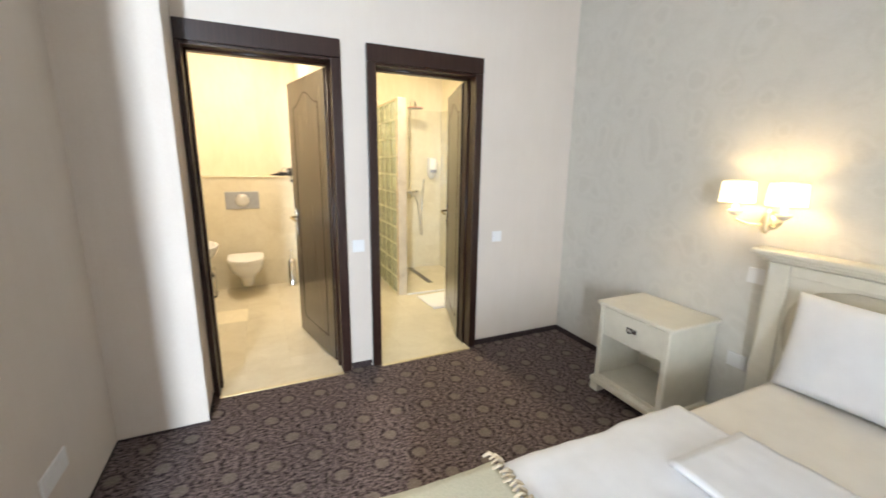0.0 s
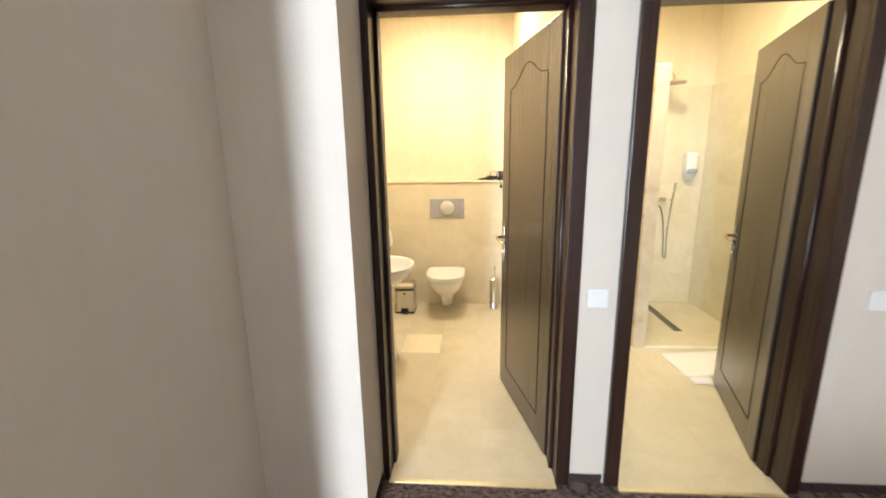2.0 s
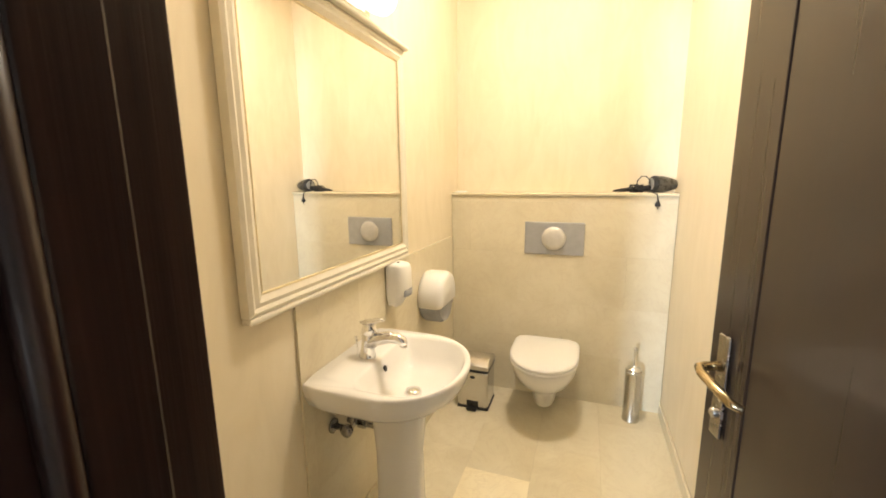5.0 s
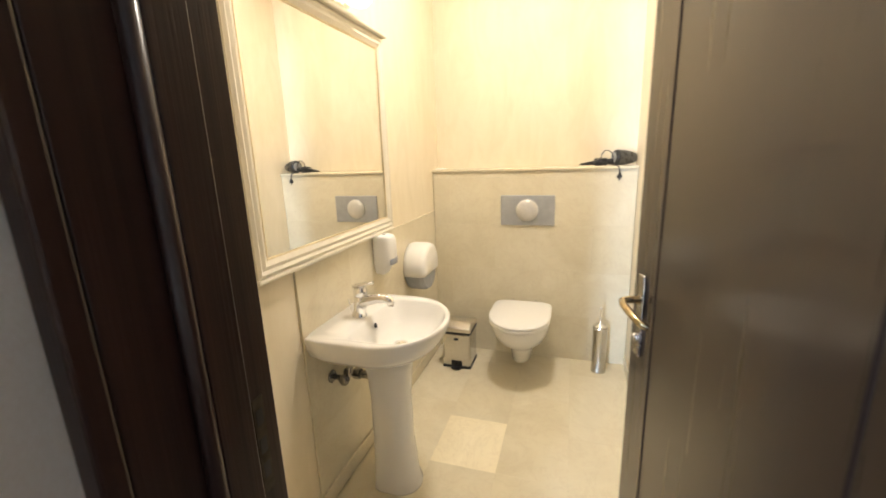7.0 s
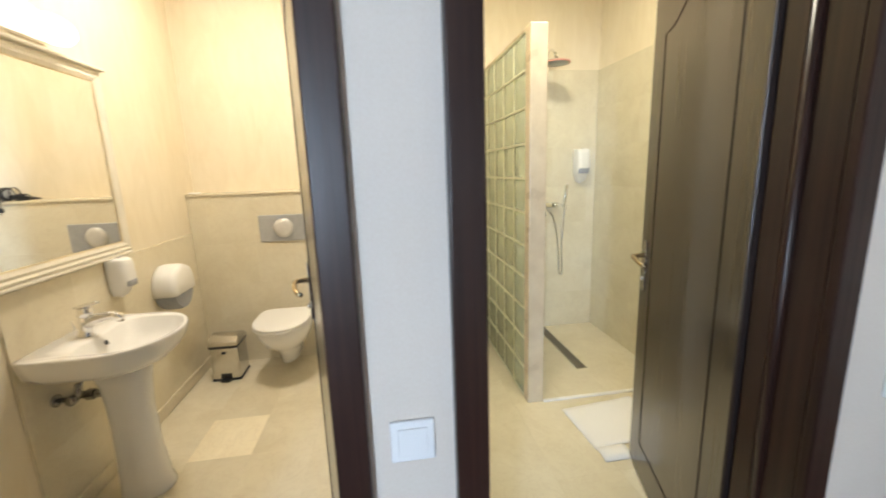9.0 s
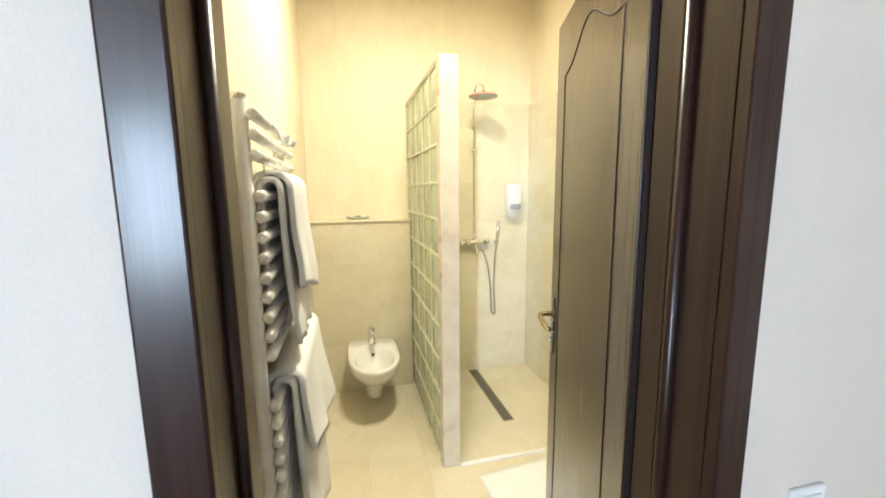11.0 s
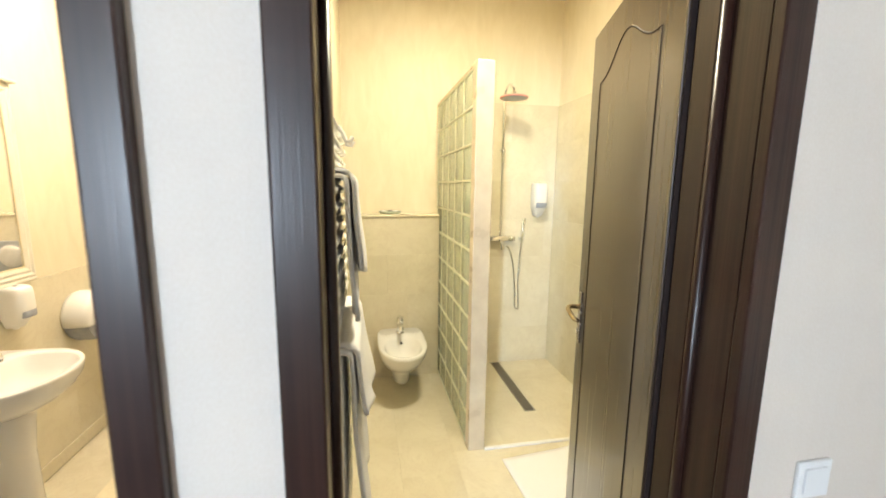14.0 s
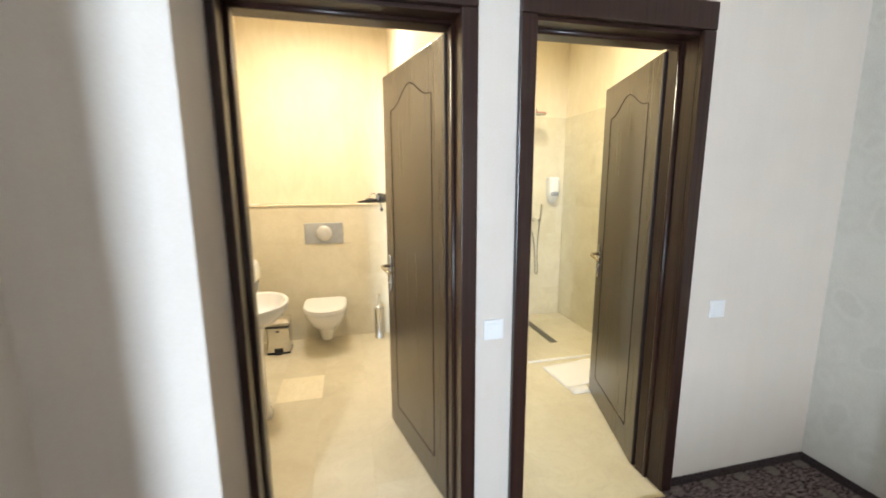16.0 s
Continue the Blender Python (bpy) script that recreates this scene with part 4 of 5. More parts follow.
mixer_tap("mixer_tap", (1.862, WB - 0.10, 0.393), -90, "chrome single-lever tap on the bidet", 1.05)

dish = thing("amenity_dish", (1.804, 5.436, 1.269), "small glass dish with soaps on the ledge", "dish")
bm = bmesh.new()
lathe(bm, [(0.06, 0), (0.075, 0.006), (0.088, 0.022), (0.084, 0.022), (0.07, 0.009), (0.0, 0.007)], 28, pose(1.804, 5.431, 1.269), sy=0.5)
part("plate", bm, GLASS_BLOCK, dish, smooth=True)
for x, c in ((1.759, PLASTIC), (1.804, BLACK), (1.844, PLASTIC)):
    part("soap", boxed(x - 0.016, x + 0.016, 5.419, 5.443, 1.277, 1.296, bevel=0.005), c, dish)

# towel radiator
rad = thing("towel_radiator", (1.50, 3.70, 0.25), "white tubular towel radiator on the partition wall", "radiator")
for y in (3.465, 3.965):
    bm = bmesh.new()
    lathe(bm, [(0.010, 0.26), (0.0175, 0.27), (0.0175, 1.665), (0.010, 1.672)], 16, pose(1.510, y, 0))
    part("upright", bm, WHITE_PAINT, rad, smooth=True)
    bm = bmesh.new()
    lathe(bm, [(0.0165, 1.6725), (0.0165, 1.681), (0.006, 1.683)], 16, pose(1.510, y, 0))
    part("cap", bm, CHROME, rad, "chrome end cap", smooth=True)
    for z in (0.42, 1.24):
        part("bracket", tube(bmesh.new(), [(SL + 0.001, y, z), (1.503, y, z)], 0.007, 10), WHITE_PAINT, rad, smooth=True)
bars = [1.635, 1.592, 1.548] + [1.461 - 0.0461 * i for i in range(9)] + [0.966 - 0.0461 * i for i in range(9)] + [0.475 - 0.0461 * i for i in range(5)]
for z in bars:
    bm = bmesh.new()
    lathe(bm, [(0.008, 0.0), (0.0135, 0.006), (0.0135, 0.554), (0.008, 0.56)], 14, pose(1.541, 3.435, z, -90, 0, 0))
    part("bar", bm, WHITE_PAINT, rad, smooth=True)
for y in (3.60, 3.72):
    part("hook", tube(bmesh.new(), [(1.55, y, 1.64), (1.566, y, 1.62), (1.572, y, 1.60), (1.585, y, 1.598), (1.592, y, 1.612)], 0.006, 8), WHITE_PAINT, rad, smooth=True)
bm = bmesh.new()
lathe(bm, [(0.014, 0), (0.016, 0.03), (0.011, 0.05)], 14, pose(1.510, 3.965, 0.262, 180, 0, 0))
part("valve", bm, CHROME, rad, smooth=True)


def drape(label, x, top, back, seed, layers):
    """A towel folded over a bar; each layer is y range, offset, hem height and reach at both ends."""
    root = thing("towel", (x, layers[0][0], layers[0][3]), label, "towel", group="towels on the radiator")
    for k, (a, b, o, hem_a, hem_b, out_a, out_b) in enumerate(layers):
        th = 0.013
        rings = []
        for j in range(23):
            f = j / 22
            y = a + (b - a) * f
            hem = hem_a + (hem_b - hem_a) * f + 0.02 * noise.noise(Vector((f * 3.1, seed + k, 0.3)))
            reach = out_a + (out_b - out_a) * f
            path = []
            for i in range(19):
                g = i / 18
                drop = (1 - g)
                wave = 0.020 * drop * noise.noise(Vector((f * 3.4, g * 1.4, seed + 3 * k)))
                path.append((o + reach * drop ** 1.3 + wave + 0.004 * math.sin(9 * f + seed) * drop, hem + (top - hem) * g))
            for i in range(1, 10):
                q = math.pi * i / 10
                path.append((o * math.cos(q), top + o * math.sin(q) * 0.9))
            for i in range(8):
                path.append((-o * 0.9 + 0.001, top - (top - back) * i / 7))
            inner = []
            for i, (px, pz) in enumerate(path):
                p, q = path[max(i - 1, 0)], path[min(i + 1, len(path) - 1)]
                dx, dz = q[0] - p[0], q[1] - p[1]
                l = math.hypot(dx, dz) or 1
                inner.append((px + dz / l * th, pz - dx / l * th))
            rings.append([(x + px, y, pz) for px, pz in path] + [(x + px, y, pz) for px, pz in inner[::-1]])
        bm = bmesh.new()
        loft(bm, rings)
        part("fold", bm, COTTON, root, smooth=True)
    return root


drape("white terry towel folded over the radiator bars", 1.553, 1.478, 1.12, 1.3,
      ((3.50, 3.88, 0.017, 1.085, 1.05, 0.018, 0.012), (3.52, 3.87, 0.036, 1.235, 1.165, 0.008, 0.020)))
drape("large white terry towel hung low on the radiator", 1.556, 0.985, 0.52, 4.7,
      ((3.49, 3.96, 0.017, 0.42, 0.38, 0.034, 0.03), (3.50, 4.02, 0.036, 0.80, 0.69, 0.030, 0.048)))

drain = thing("floor_drain", (2.681, 5.10, 0), "narrow steel linear drain in the shower floor", "drain")
part("frame", boxed(2.643, 2.720, 4.716, 5.480, -0.002, 0.003, bevel=0.001), STEEL, drain)
part("grate", boxed(2.651, 2.712, 4.724, 5.472, 0.0005, 0.0042), spotted("drain_grate", (0.16, 0.14, 0.12), (0.22, 0.20, 0.17), 60, 0.35, 0.8), drain, "dark perforated grate")

shower = thing("shower_set", (2.680, SB - 0.01, 1.0), "chrome shower column with rain head and hose", "shower")
YP = SB - 0.055
part("riser", tube(bmesh.new(), [(2.680, YP, 1.085), (2.680, YP, 2.135)] + [(2.680, YP - 0.09 + 0.09 * math.cos(a), 2.135 + 0.09 * math.sin(a)) for a in [math.pi * i / 10 * 0.75 for i in range(1, 11)]] + [(2.680, YP - 0.19, 2.175), (2.680, YP - 0.205, 2.15)], 0.0095, 12), CHROME, shower, smooth=True)
bm = bmesh.new()
lathe(bm, [(0.012, 0.045), (0.022, 0.02), (0.03, 0.012), (0.094, 0.008), (0.098, 0.004)], 32, pose(2.680, YP - 0.205, 2.110))
head = part("rain_head", bm, CHROME, shower, smooth=True)
bm = bmesh.new()
lathe(bm, [(0.099, -0.005), (0.101, 0.0), (0.099, 0.0055)], 32, pose(2.680, YP - 0.205, 2.110))
part("rim", bm, PINK, head, "pinkish rim", smooth=True)
bm = bmesh.new()
lathe(bm, [(0.0, -0.0065), (0.09, -0.006), (0.097, -0.003)], 32, pose(2.680, YP - 0.205, 2.110))
part("face", bm, GREY, head, "grey spray face", smooth=True)
part("wall_holder", tube(bmesh.new(), [(2.680, SB - 0.009, 1.76), (2.680, YP, 1.76)], 0.010, 10), CHROME, shower, smooth=True)
bm = bmesh.new()
lathe(bm, [(0.02, -0.016), (0.02, 0.016)], 14, pose(2.680, YP, 1.76))
part("collar", bm, CHROME, shower, smooth=True)
part("mixer_body", tube(bmesh.new(), [(2.592, YP, 1.070), (2.622, YP, 1.070), (2.732, YP, 1.070), (2.767, YP, 1.070)], [0.018, 0.022, 0.022, 0.018], 14), CHROME, shower, smooth=True)
for x in (2.592, 2.767):
    s = -1 if x < 2.6 else 1
    part("knob", tube(bmesh.new(), [(x, YP, 1.070), (x + s * 0.012, YP - 0.004, 1.070), (x + s * 0.034, YP - 0.006, 1.070)], [0.024, 0.026, 0.021], 14), CHROME, shower, smooth=True)
    part("inlet", tube(bmesh.new(), [(x - s * 0.03, SB - 0.009, 1.070), (x - s * 0.03, YP, 1.070)], 0.016, 10), CHROME, shower, smooth=True)
part("spout", tube(bmesh.new(), [(2.680, YP, 1.065), (2.680, YP - 0.03, 1.05), (2.672, YP - 0.075, 1.02), (2.672, YP - 0.085, 0.99)], [0.016, 0.015, 0.014, 0.014], 12), CHROME, shower, smooth=True)
part("hand_shower", tube(bmesh.new(), [(2.864, SB - 0.05, 1.02), (2.870, SB - 0.055, 1.12), (2.878, SB - 0.06, 1.225), (2.878, SB - 0.06, 1.235)], [0.009, 0.010, 0.014, 0.008], 12), CHROME, shower, "slim chrome hand shower", smooth=True)
part("hand_holder", tube(bmesh.new(), [(2.867, SB - 0.009, 1.06), (2.867, SB - 0.05, 1.06)], 0.015, 10), CHROME, shower, smooth=True)
hose = [(2.732, YP - 0.01, 1.01), (2.757, YP - 0.01, 0.98), (2.797, YP, 0.86), (2.822, YP + 0.005, 0.66), (2.827, YP + 0.005, 0.52), (2.842, YP + 0.005, 0.478), (2.858, YP + 0.005, 0.50), (2.847, YP + 0.005, 0.70), (2.854, SB - 0.045, 0.88), (2.864, SB - 0.05, 1.02)]
dense = []
for i in range(len(hose) - 1):
    p0, p1, p2, p3 = (Vector(hose[max(0, min(len(hose) - 1, i + k))]) for k in (-1, 0, 1, 2))
    for k in range(6):
        t = k / 6
        dense.append(0.5 * (2 * p1 + (p2 - p0) * t + (2 * p0 - 5 * p1 + 4 * p2 - p3) * t * t + (3 * p1 - p0 - 3 * p2 + p3) * t ** 3))
part("hose", tube(bmesh.new(), dense + [hose[-1]], 0.0065, 8), STEEL, shower, "ribbed steel hose", smooth=True)

mat_ = thing("bath_mat", (2.54, 4.09, 0), "white towelling bath mat, one corner turned up", "bath mat")
bm = bmesh.new()
rows = []
for i in range(15):
    row = []
    for j in range(13):
        u, v = i / 14, j / 12
        x = 2.336 + 0.45 * u + 0.02 * (1 - v)
        y = 3.935 + 0.347 * v + 0.045 * u
        z = 0.009 + 0.004 * noise.noise(Vector((u * 5, v * 4, 2)))
        row.append((x, y, max(z, 0.006)))
    rows.append(row)
top = [[bm.verts.new(p) for p in r] for r in rows]
low = [[bm.verts.new((p[0], p[1], 0.001)) for p in r] for r in rows]
for i in range(14):
    for j in range(12):
        bm.faces.new((top[i][j], top[i + 1][j], top[i + 1][j + 1], top[i][j + 1]))
        bm.faces.new((low[i][j], low[i][j + 1], low[i + 1][j + 1], low[i + 1][j]))
edge_t = [top[i][0] for i in range(15)] + [top[14][j] for j in range(1, 13)] + [top[i][12] for i in range(13, -1, -1)] + [top[0][j] for j in range(11, 0, -1)]
edge_l = [low[i][0] for i in range(15)] + [low[14][j] for j in range(1, 13)] + [low[i][12] for i in range(13, -1, -1)] + [low[0][j] for j in range(11, 0, -1)]
for i in range(len(edge_t)):
    k = (i + 1) % len(edge_t)
    bm.faces.new((edge_t[i], edge_l[i], edge_l[k], edge_t[k]))
part("cloth", bm, COTTON, mat_, smooth=True)
bm = bmesh.new()
loft(bm, [[(2.358 + 0.15 * f + e, 3.850 + 0.090 * k, 0.006 + 0.016 * math.sin(math.pi * min(k, 1.0)) * (0.6 + 0.4 * math.sin(5 * f)) + d) for k, d in ((0, 0), (0.35, 0), (0.7, 0), (1.0, 0.006), (1.0, 0.0), (0.7, -0.006), (0.35, -0.006), (0, -0.005))] for f, e in ((0, 0.0), (0.25, 0.004), (0.5, 0.0), (0.75, 0.006), (1.0, 0.0))])
part("turned_corner", bm, COTTON, mat_, "turned-up corner", smooth=True)


# ================================================================ bedroom
def wall_plate(name, at, normal, label, kind_word, w=0.082, h=0.082, rocker=True):
    """A flush plate; built facing -y, turned by normal."""
    ob = thing(name, at, label, kind_word, rz=normal)
    part("plate", boxed(-w / 2, w / 2, -0.009, 0.0, -h / 2, h / 2, bevel=0.003), PLATE, ob, world=False)
    if rocker:
        part("rocker", boxed(-w * 0.34, w * 0.34, -0.013, -0.0092, -h * 0.34, h * 0.34, bevel=0.002), PLATE, ob, world=False)
    else:
        for x in ((-w / 4, w / 4) if w > 0.15 else (0,)):
            bm = bmesh.new()
            lathe(bm, [(0.021, 0), (0.021, 0.001), (0.017, 0.0015)], 20, pose(x, -0.0092, 0, 90, 0, 0))
            part("socket_face", bm, PLASTIC, ob, world=False)
    return ob


wall_plate("light_switch", (2.512, FRONT, 0.893), 0, "white plastic rocker switch on the wall", "switch")
wall_plate("light_switch", (1.422, FRONT, 0.895), 0, "white plastic rocker switch between the doors", "switch")
wall_plate("wall_socket", (LEFT, 2.065, 0.315), 90, "white plastic double wall socket near the carpet", "socket", 0.20, rocker=False)
wall_plate("light_switch", (RIGHT, 1.462, 0.896), -90, "white plastic double switch above the bed", "switch", 0.12)
wall_plate("wall_socket", (RIGHT, 1.503, 0.404), -90, "white plastic wall socket beside the bed", "socket", 0.10, rocker=False)

# nightstand
ns = thing("nightstand", (2.90, 1.830, 0), "cream painted nightstand with drawer and open shelf", "nightstand")
NX0, NX1, NY0, NY1 = 2.775, 3.16, 1.62, 2.105
part("top", boxed(NX0 - 0.025, NX1 + 0.004, NY0 - 0.022, NY1 + 0.022, 0.588, 0.612, bevel=0.008), CREAM_PAINT, ns)
part("side", boxed(NX0, NX1, NY0, NY0 + 0.022, 0.075, 0.587, bevel=0.003), CREAM_PAINT, ns)
part("side", boxed(NX0, NX1, NY1 - 0.022, NY1, 0.075, 0.587, bevel=0.003), CREAM_PAINT, ns)
part("back_panel", boxed(NX1 - 0.012, NX1, NY0 + 0.023, NY1 - 0.023, 0.075, 0.587), CREAM_PAINT, ns)
part("shelf", boxed(NX0 + 0.004, NX1 - 0.013, NY0 + 0.023, NY1 - 0.023, 0.395, 0.412), CREAM_PAINT, ns)
part("shelf", boxed(NX0 + 0.004, NX1 - 0.013, NY0 + 0.023, NY1 - 0.023, 0.095, 0.115), CREAM_PAINT, ns)
drawer = part("drawer", boxed(NX0 - 0.006, NX0 + 0.014, NY0 + 0.035, NY1 - 0.035, 0.415, 0.578, bevel=0.006), CREAM_PAINT, ns)
bm = bmesh.new()
lathe(bm, [(0.008, 0), (0.007, 0.012), (0.016, 0.02), (0.013, 0.028), (0.0, 0.03)], 18, pose(NX0 - 0.006, 1.8625, 0.50, 0, -90, 0))
part("knob", bm, STEEL, drawer, "round pewter knob", smooth=True)
part("knob_rose", boxed(NX0 - 0.009, NX0 - 0.0062, 1.8275, 1.8975, 0.485, 0.515, bevel=0.001), STEEL, drawer)
for y in (NY0, NY1 - 0.035):
    part("pilaster", boxed(NX0 - 0.010, NX0 - 0.001, y, y + 0.035, 0.10, 0.587, bevel=0.004), CREAM_PAINT, ns)
part("plinth", boxed(NX0 - 0.030, NX1, NY0 - 0.02, NY1 + 0.02, 0.055, 0.094, bevel=0.010), CREAM_PAINT, ns)
for x0, x1 in ((NX0 - 0.026, NX0 + 0.04), (NX1 - 0.06, NX1)):
    for y0, y1 in ((NY0 - 0.016, NY0 + 0.05), (NY1 - 0.05, NY1 + 0.016)):
        part("foot", boxed(x0, x1, y0, y1, 0.0, 0.055, bevel=0.008), CREAM_PAINT, ns)


# bed
BY0, BY1 = -0.42, 1.255
bed = thing("bed", (2.1, 0.42, 0), "double bed with cream panelled headboard and white sheets", "bed")
part("bed_base", boxed(1.08, 3.06, BY0 + 0.03, BY1 - 0.03, 0.06, 0.27, bevel=0.015), CREAM_PAINT, bed)
for x in (1.15, 2.95):
    for y in (BY0 + 0.1, BY1 - 0.16):
        part("leg", boxed(x, x + 0.06, y, y + 0.06, 0, 0.06, bevel=0.004), CREAM_PAINT, bed)
bm = bmesh.new()
box(bm, 1.06, 3.05, BY0, BY1, 0.27, 0.478, bevel=0.05, segments=5)
part("mattress", bm, SHEET, bed, "mattress in an ivory fitted sheet", smooth=True)
hb = part("headboard", boxed(3.105, 3.170, BY0 - 0.14, BY1 + 0.155, 0.05, 1.003, bevel=0.006), CREAM_PAINT, bed)
for i, (d, z0, z1) in enumerate(((0.012, 1.004, 1.020), (0.030, 1.021, 1.038), (0.050, 1.039, 1.060))):
    part("cornice", boxed(3.105 - d, 3.175, BY0 - 0.15 - d, BY1 + 0.165 + d, z0, z1, bevel=0.006), CREAM_PAINT, hb)
for y in (BY0 - 0.14, BY1 + 0.05):
    part("stile", boxed(3.090, 3.104, y, y + 0.09, 0.05, 1.001, bevel=0.004), CREAM_PAINT, hb)
part("rail", boxed(3.090, 3.104, BY0 - 0.045, BY1 + 0.045, 0.950, 1.001, bevel=0.004), CREAM_PAINT, hb)
panel = part("padded_panel", soft_box(bmesh.new(), 3.078, 3.112, BY0 - 0.04, BY1 + 0.04, 0.45, 0.945, 8.0), PADDING, hb, "beige buttoned panel", smooth=True)
for y in (-0.25, 0.05, 0.35, 0.65, 0.95, 1.15):
    bm = bmesh.new()
    lathe(bm, [(0.014, 0), (0.012, 0.005), (0.0, 0.008)], 14, pose(3.081, y, 0.86, 0, -90, 0))
    part("button", bm, PADDING, panel, smooth=True)


def cloth(x0, x1, y0, y1, z, fall, n, m, amp, seed, th=0.022):
    """A sheet lying on the bed whose edge at y1 falls over the side by fall metres."""
    bm = bmesh.new()
    grid_t, grid_b = [], []
    for i in range(n + 1):
        rt, rb = [], []
        for j in range(m + 1):
            u, v = i / n, j / m
            x, s = x0 + (x1 - x0) * u, (y1 - y0 + fall) * v
            y, dz = y0 + s, 0.0
            over = s - (y1 - y0)
            if over > 0:
                y, dz = y1 + 0.03 * math.sin(min(over / max(fall, 1e-3), 1) * 1.57), -over
            w = amp * noise.fractal(Vector((x * 5 + seed, s * 5, seed)), 0.8, 2.0, 4)
            p = Vector((x, y, z + dz + w))
            if over > 0:
                p.y += w * 0.8 + 0.005 * math.sin(x * 11 + seed)
                p.z = z + dz + 0.3 * w
            rt.append(bm.verts.new(p))
            rb.append(bm.verts.new(p - Vector((0, 0.6 * th if over > 0 else 0, th if over <= 0 else th * 0.3))))
        grid_t.append(rt)
        grid_b.append(rb)
    for i in range(n):
        for j in range(m):
            bm.faces.new((grid_t[i][j], grid_t[i + 1][j], grid_t[i + 1][j + 1], grid_t[i][j + 1]))
            bm.faces.new((grid_b[i][j], grid_b[i][j + 1], grid_b[i + 1][j + 1], grid_b[i + 1][j]))
    for i in range(n):
        for j in (0, m):
            bm.faces.new((grid_t[i][j], grid_b[i][j], grid_b[i + 1][j], grid_t[i + 1][j]))
    for j in range(m):
        for i in (0, n):
            bm.faces.new((grid_t[i][j], grid_b[i][j], grid_b[i][j + 1], grid_t[i][j + 1]))
    return bm


duvet = thing("duvet", (1.8, 0.42, 0.535), "white duvet turned back across the bed", "duvet")
part("cover", cloth(1.30, 2.33, BY0 + 0.02, BY1 + 0.012, 0.500, 0.20, 46, 60, 0.009, 3.1), LINEN, duvet, smooth=True)
part("turned_edge", cloth(1.98, 2.36, BY0 + 0.05, BY1 - 0.22, 0.520, 0.0, 20, 50, 0.008, 7.7, 0.02), LINEN, duvet, "turned-back edge", smooth=True)
throw = thing("bed_throw", (1.22, 0.42, 0.56), "pale green throw with cream fringe across the foot", "throw")
part("cloth", cloth(1.03, 1.46, BY0, BY1 + 0.020, 0.508, 0.06, 22, 60, 0.006, 9.3, 0.012), THROW, throw, smooth=True)
for i in range(48):
    y = BY1 - 0.9 + 0.95 * i / 47
    x = 1.462 + 0.008 * math.sin(i * 2.1)
    part("tassel", tube(bmesh.new(), [(x - 0.012, y, 0.508), (x + 0.012, y + 0.006 * math.sin(i), 0.514), (x + 0.030, y + 0.010 * math.cos(i * 1.7), 0.500), (x + 0.040, y + 0.012 * math.cos(i), 0.488)], [0.004, 0.0065, 0.006, 0.002], 6), FRINGE, throw, smooth=True)
for i in range(14):
    x = 1.05 + 0.42 * i / 13
    part("tassel", tube(bmesh.new(), [(x, BY1 + 0.050, 0.452), (x + 0.006 * math.sin(i), BY1 + 0.058, 0.435), (x + 0.008 * math.cos(i), BY1 + 0.056, 0.415)], [0.006, 0.010, 0.004], 6), FRINGE, throw, smooth=True)

def pillow_mesh(w, h, d, seed):
    """A flat pillow with pinched corners, standing on its long side: y across, z up."""
    bm = bmesh.new()
    n, m = 30, 18
    sides = []
    for side in (1, -1):
        rows = []
        for i in range(n + 1):
            row = []
            for j in range(m + 1):
                u, v = 2 * i / n - 1, 2 * j / m - 1
                full = (max(0.0, 1 - abs(u) ** 3.5) * max(0.0, 1 - abs(v) ** 3.5)) ** 0.5
                y = w / 2 * u * (1 - 0.035 * (1 - v * v))
                z = h / 2 * (1 + v * (1 - 0.06 * (1 - u * u)))
                fold = 0.007 * noise.fractal(Vector((y * 7 + seed, z * 7, seed)), 0.9, 2.0, 3)
                row.append(bm.verts.new((side * (d / 2 * full + fold * full) + 0.0015 * side, y, z)))
            rows.append(row)
        sides.append(rows)
    for rows in sides:
        for i in range(n):
            for j in range(m):
                bm.faces.new((rows[i][j], rows[i + 1][j], rows[i + 1][j + 1], rows[i][j + 1]))
    f, g = sides
    for i in range(n):
        for j in (0, m):
            bm.faces.new((f[i][j], g[i][j], g[i + 1][j], f[i + 1][j]))
    for j in range(m):
        for i in (0, n):
            bm.faces.new((f[i][j], g[i][j], g[i][j + 1], f[i][j + 1]))
    return bm


for y0, y1, s in ((0.46, 1.225, 1.0), (-0.38, 0.385, 5.0)):
    pillow = thing("pillow", (2.93, (y0 + y1) / 2, 0.480), "flat white pillow leaning on the headboard", "pillow", group="pillows on the bed")
    ob = part("cushion", pillow_mesh(y1 - y0, 0.44, 0.13, s), LINEN, pillow, smooth=True, world=False)
    ob.matrix_basis = pose(0.0, 0, 0.0, 0, 13, 0)

# double wall light
sconce = thing("wall_light", (RIGHT, 1.455, 1.2), "lit double wall light with small white shades", "wall lamp")
bm = bmesh.new()
lathe(bm, [(0.034, 0), (0.032, 0.006), (0.022, 0.014), (0.014, 0.028), (0.0, 0.032)], 24, pose(RIGHT - 0.001, 1.455, 1.19, 0, -90, 0), sx=1.4)
part("wall_rose", bm, GILT, sconce, "gilt wall rose", smooth=True)
bm = bmesh.new()
lathe(bm, [(0.008, -0.075), (0.02, -0.055), (0.013, -0.035), (0.022, -0.01), (0.012, 0.02), (0.018, 0.035), (0.005, 0.05)], 16, pose(RIGHT - 0.06, 1.455, 1.205))
part("stem", bm, GILT, sconce, smooth=True)
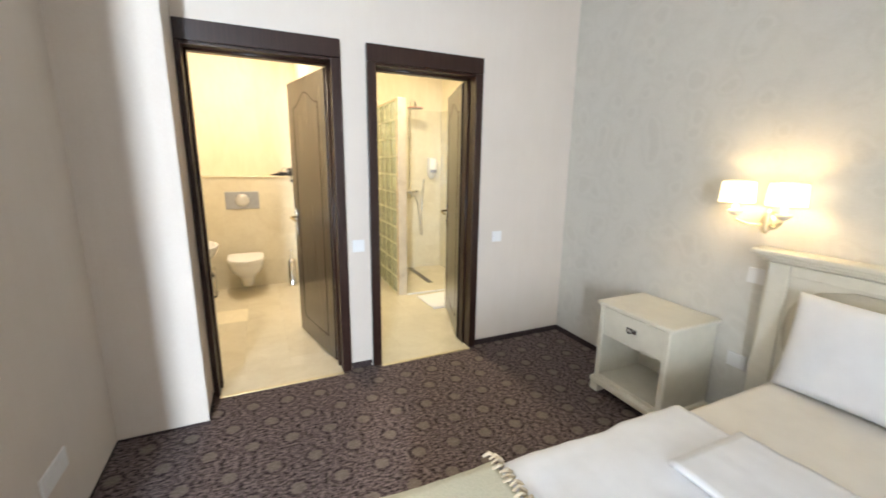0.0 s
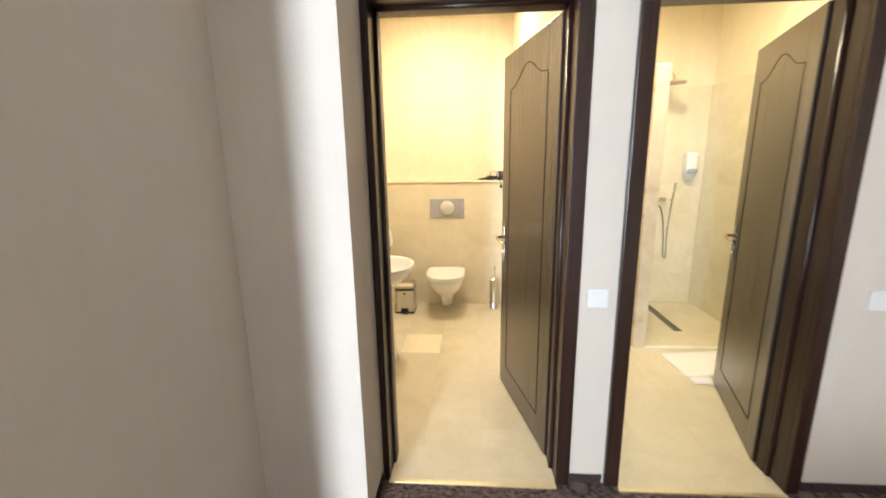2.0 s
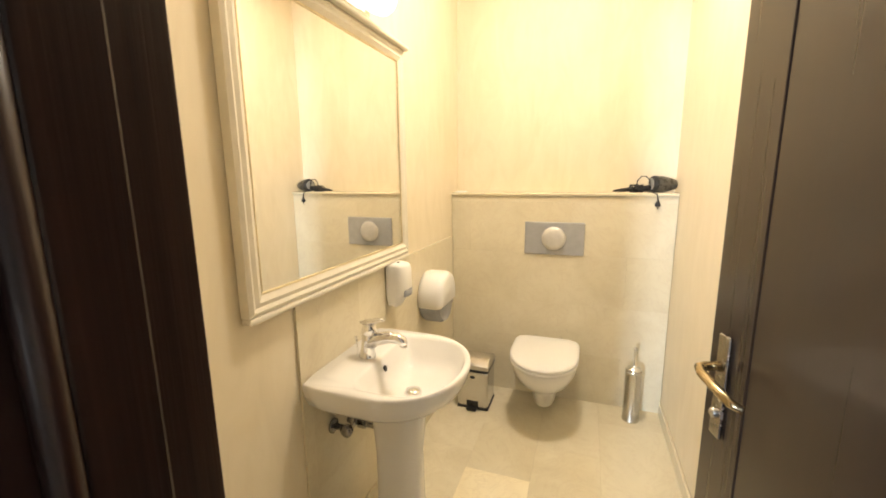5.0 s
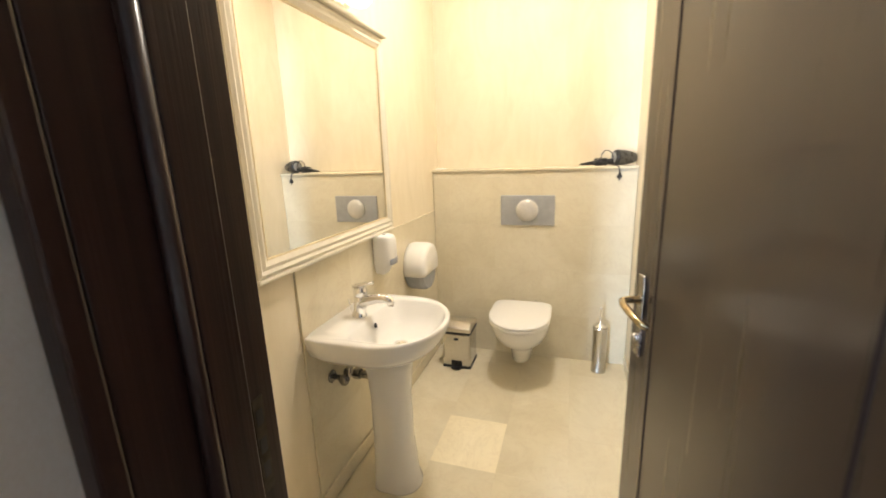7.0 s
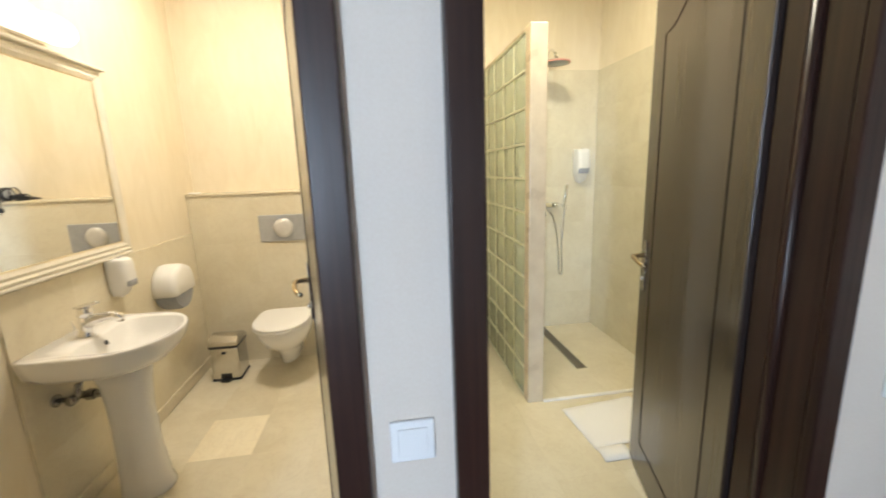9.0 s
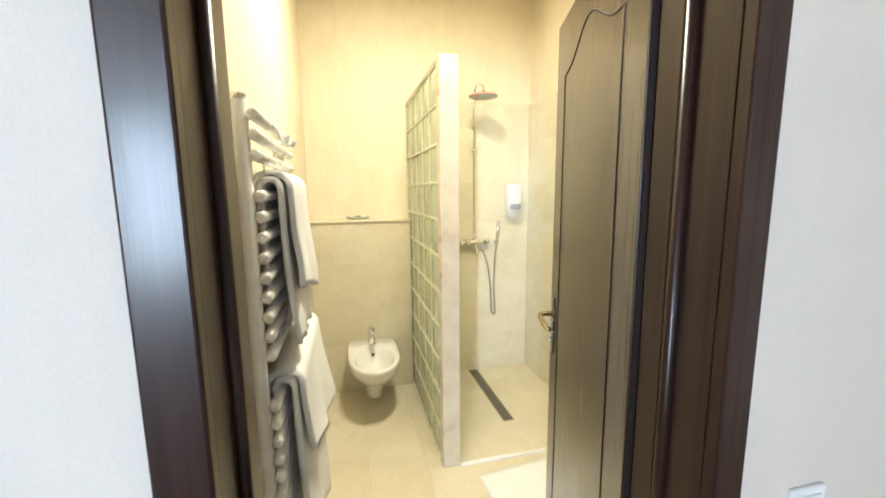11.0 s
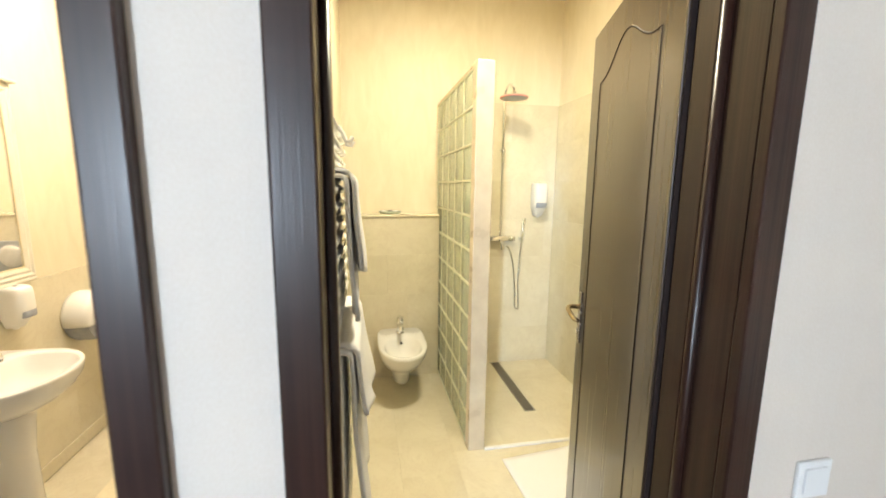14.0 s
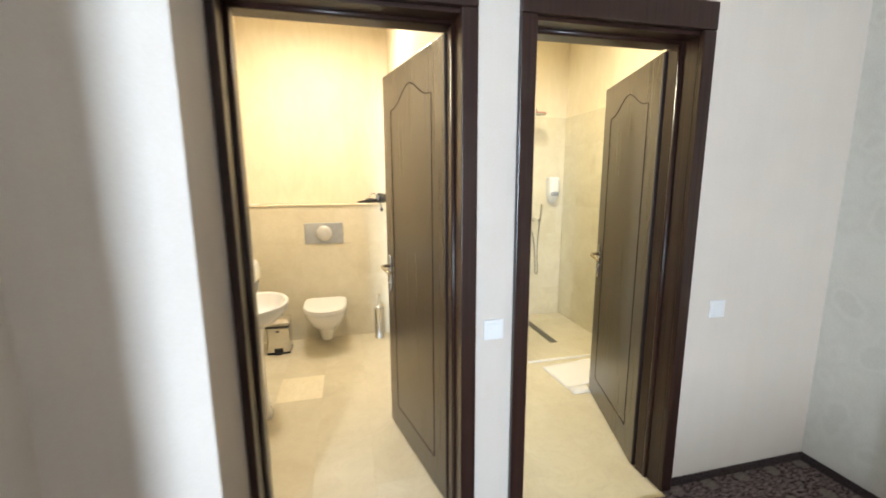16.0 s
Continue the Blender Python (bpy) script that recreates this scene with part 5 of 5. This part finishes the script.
for y in (1.356, 1.570):
    s = 1 if y > 1.455 else -1
    part("arm", tube(bmesh.new(), [(RIGHT - 0.03, 1.455, 1.19), (RIGHT - 0.06, 1.455 + s * 0.02, 1.172), (RIGHT - 0.09, 1.455 + s * 0.06, 1.17), (RIGHT - 0.125, y - s * 0.01, 1.19), (RIGHT - 0.125, y, 1.215)], 0.006, 10), GILT, sconce, smooth=True)
    bm = bmesh.new()
    lathe(bm, [(0.006, 1.21), (0.022, 1.217), (0.034, 1.235), (0.030, 1.239), (0.012, 1.239), (0.012, 1.276)], 20, pose(RIGHT - 0.125, y, 0))
    part("cup", bm, CREAM_PAINT, sconce, smooth=True)
    bm = bmesh.new()
    prof = [(0.077, 1.275), (0.0775, 1.28), (0.070, 1.384), (0.0685, 1.384), (0.0755, 1.276)]
    rings = [[(RIGHT - 0.125 + r * math.cos(2 * math.pi * i / 28), y + r * math.sin(2 * math.pi * i / 28), z) for i in range(28)] for r, z in prof]
    loft(bm, rings + rings[:1], cap=False)
    shade = part("shade", bm, SHADE, sconce, "lit white fabric shade", smooth=True)
    for r, z in ((0.0785, 1.2765), (0.0715, 1.3835)):
        part("trim_ring", tube(bmesh.new(), [(RIGHT - 0.125 + r * math.cos(a), y + r * math.sin(a), z) for a in [2 * math.pi * i / 24 for i in range(25)]], 0.0022, 6), GILT, shade)
    bm = bmesh.new()
    lathe(bm, [(0.008, 1.275), (0.020, 1.30), (0.022, 1.32), (0.012, 1.345), (0.0, 1.35)], 14, pose(RIGHT - 0.125, y, 0))
    part("bulb", bm, WARM_BULB, shade, "lit bulb", smooth=True)

# ---------------------------------------------------------------- tiles, laid last
for c0, c1, y0, y1, lines, light in ((WL + 0.028, 0.345, 3.179, WB + 0.003, 0.30, ()), (0.345, 0.65, 3.179, 4.235, 0.446, ()), (0.345, 0.65, 4.235, WB + 0.003, 0.345, ((0, 0),)), (0.65, 0.955, 3.179, WB + 0.003, 0.45, ()), (0.955, WR - 0.002, 3.179, WB + 0.003, 0.15, ())):
    tiled(floor_bath, (c1, y0, 0), (0, 1, 0), (-1, 0, 0), y1 - y0, c1 - c0, 0.61, c1 - c0, lines, 0, light=light)
x = SL + 0.014
k = 0
while x < SR - 0.02:
    x1 = min(x + 0.305, SR - 0.012)
    end = WB + 0.003 if x1 < 2.172 else SB - 0.010
    tiled(floor_bath, (x1, 3.179, 0), (0, 1, 0), (-1, 0, 0), end - 3.179, x1 - x, 0.61, x1 - x, (0.2, 0.45, 0.611, 0.611, 0.3, 0.05)[k], 0, light=((0, 0),) if k in (2, 3) else ())
    x, k = x1, k + 1
tiled(half_1, (WL + 0.010, WB, 0), (1, 0, 0), (0, 0, 1), WR - WL - 0.014, 1.257, 0.61, 0.305, 0.42, 0.5)
tiled(half_2, (SL + 0.004, WB, 0), (1, 0, 0), (0, 0, 1), 2.168 - SL - 0.004, 1.249, 0.61, 0.305, 0.155, 0.75, lift=0.051)
tiled(shower_back, (2.268, SB - 0.012, 0), (1, 0, 0), (0, 0, 1), SR - 0.014 - 2.268, 2.12, 0.61, 0.305, 0.50, 0.5)
tiled(shower_side, (SR - 0.012, SB - 0.013, 0), (0, -1, 0), (0, 0, 1), SB - 0.013 - 4.0, 2.12, 0.61, 0.305, 0.25, 0.5)
tiled(basin_panel, (WL + 0.009, 3.860, 0), (0, 1, 0), (0, 0, 1), WB - 0.002 - 3.860, 1.0, 0.61, 0.334, 0.35, 0.5)
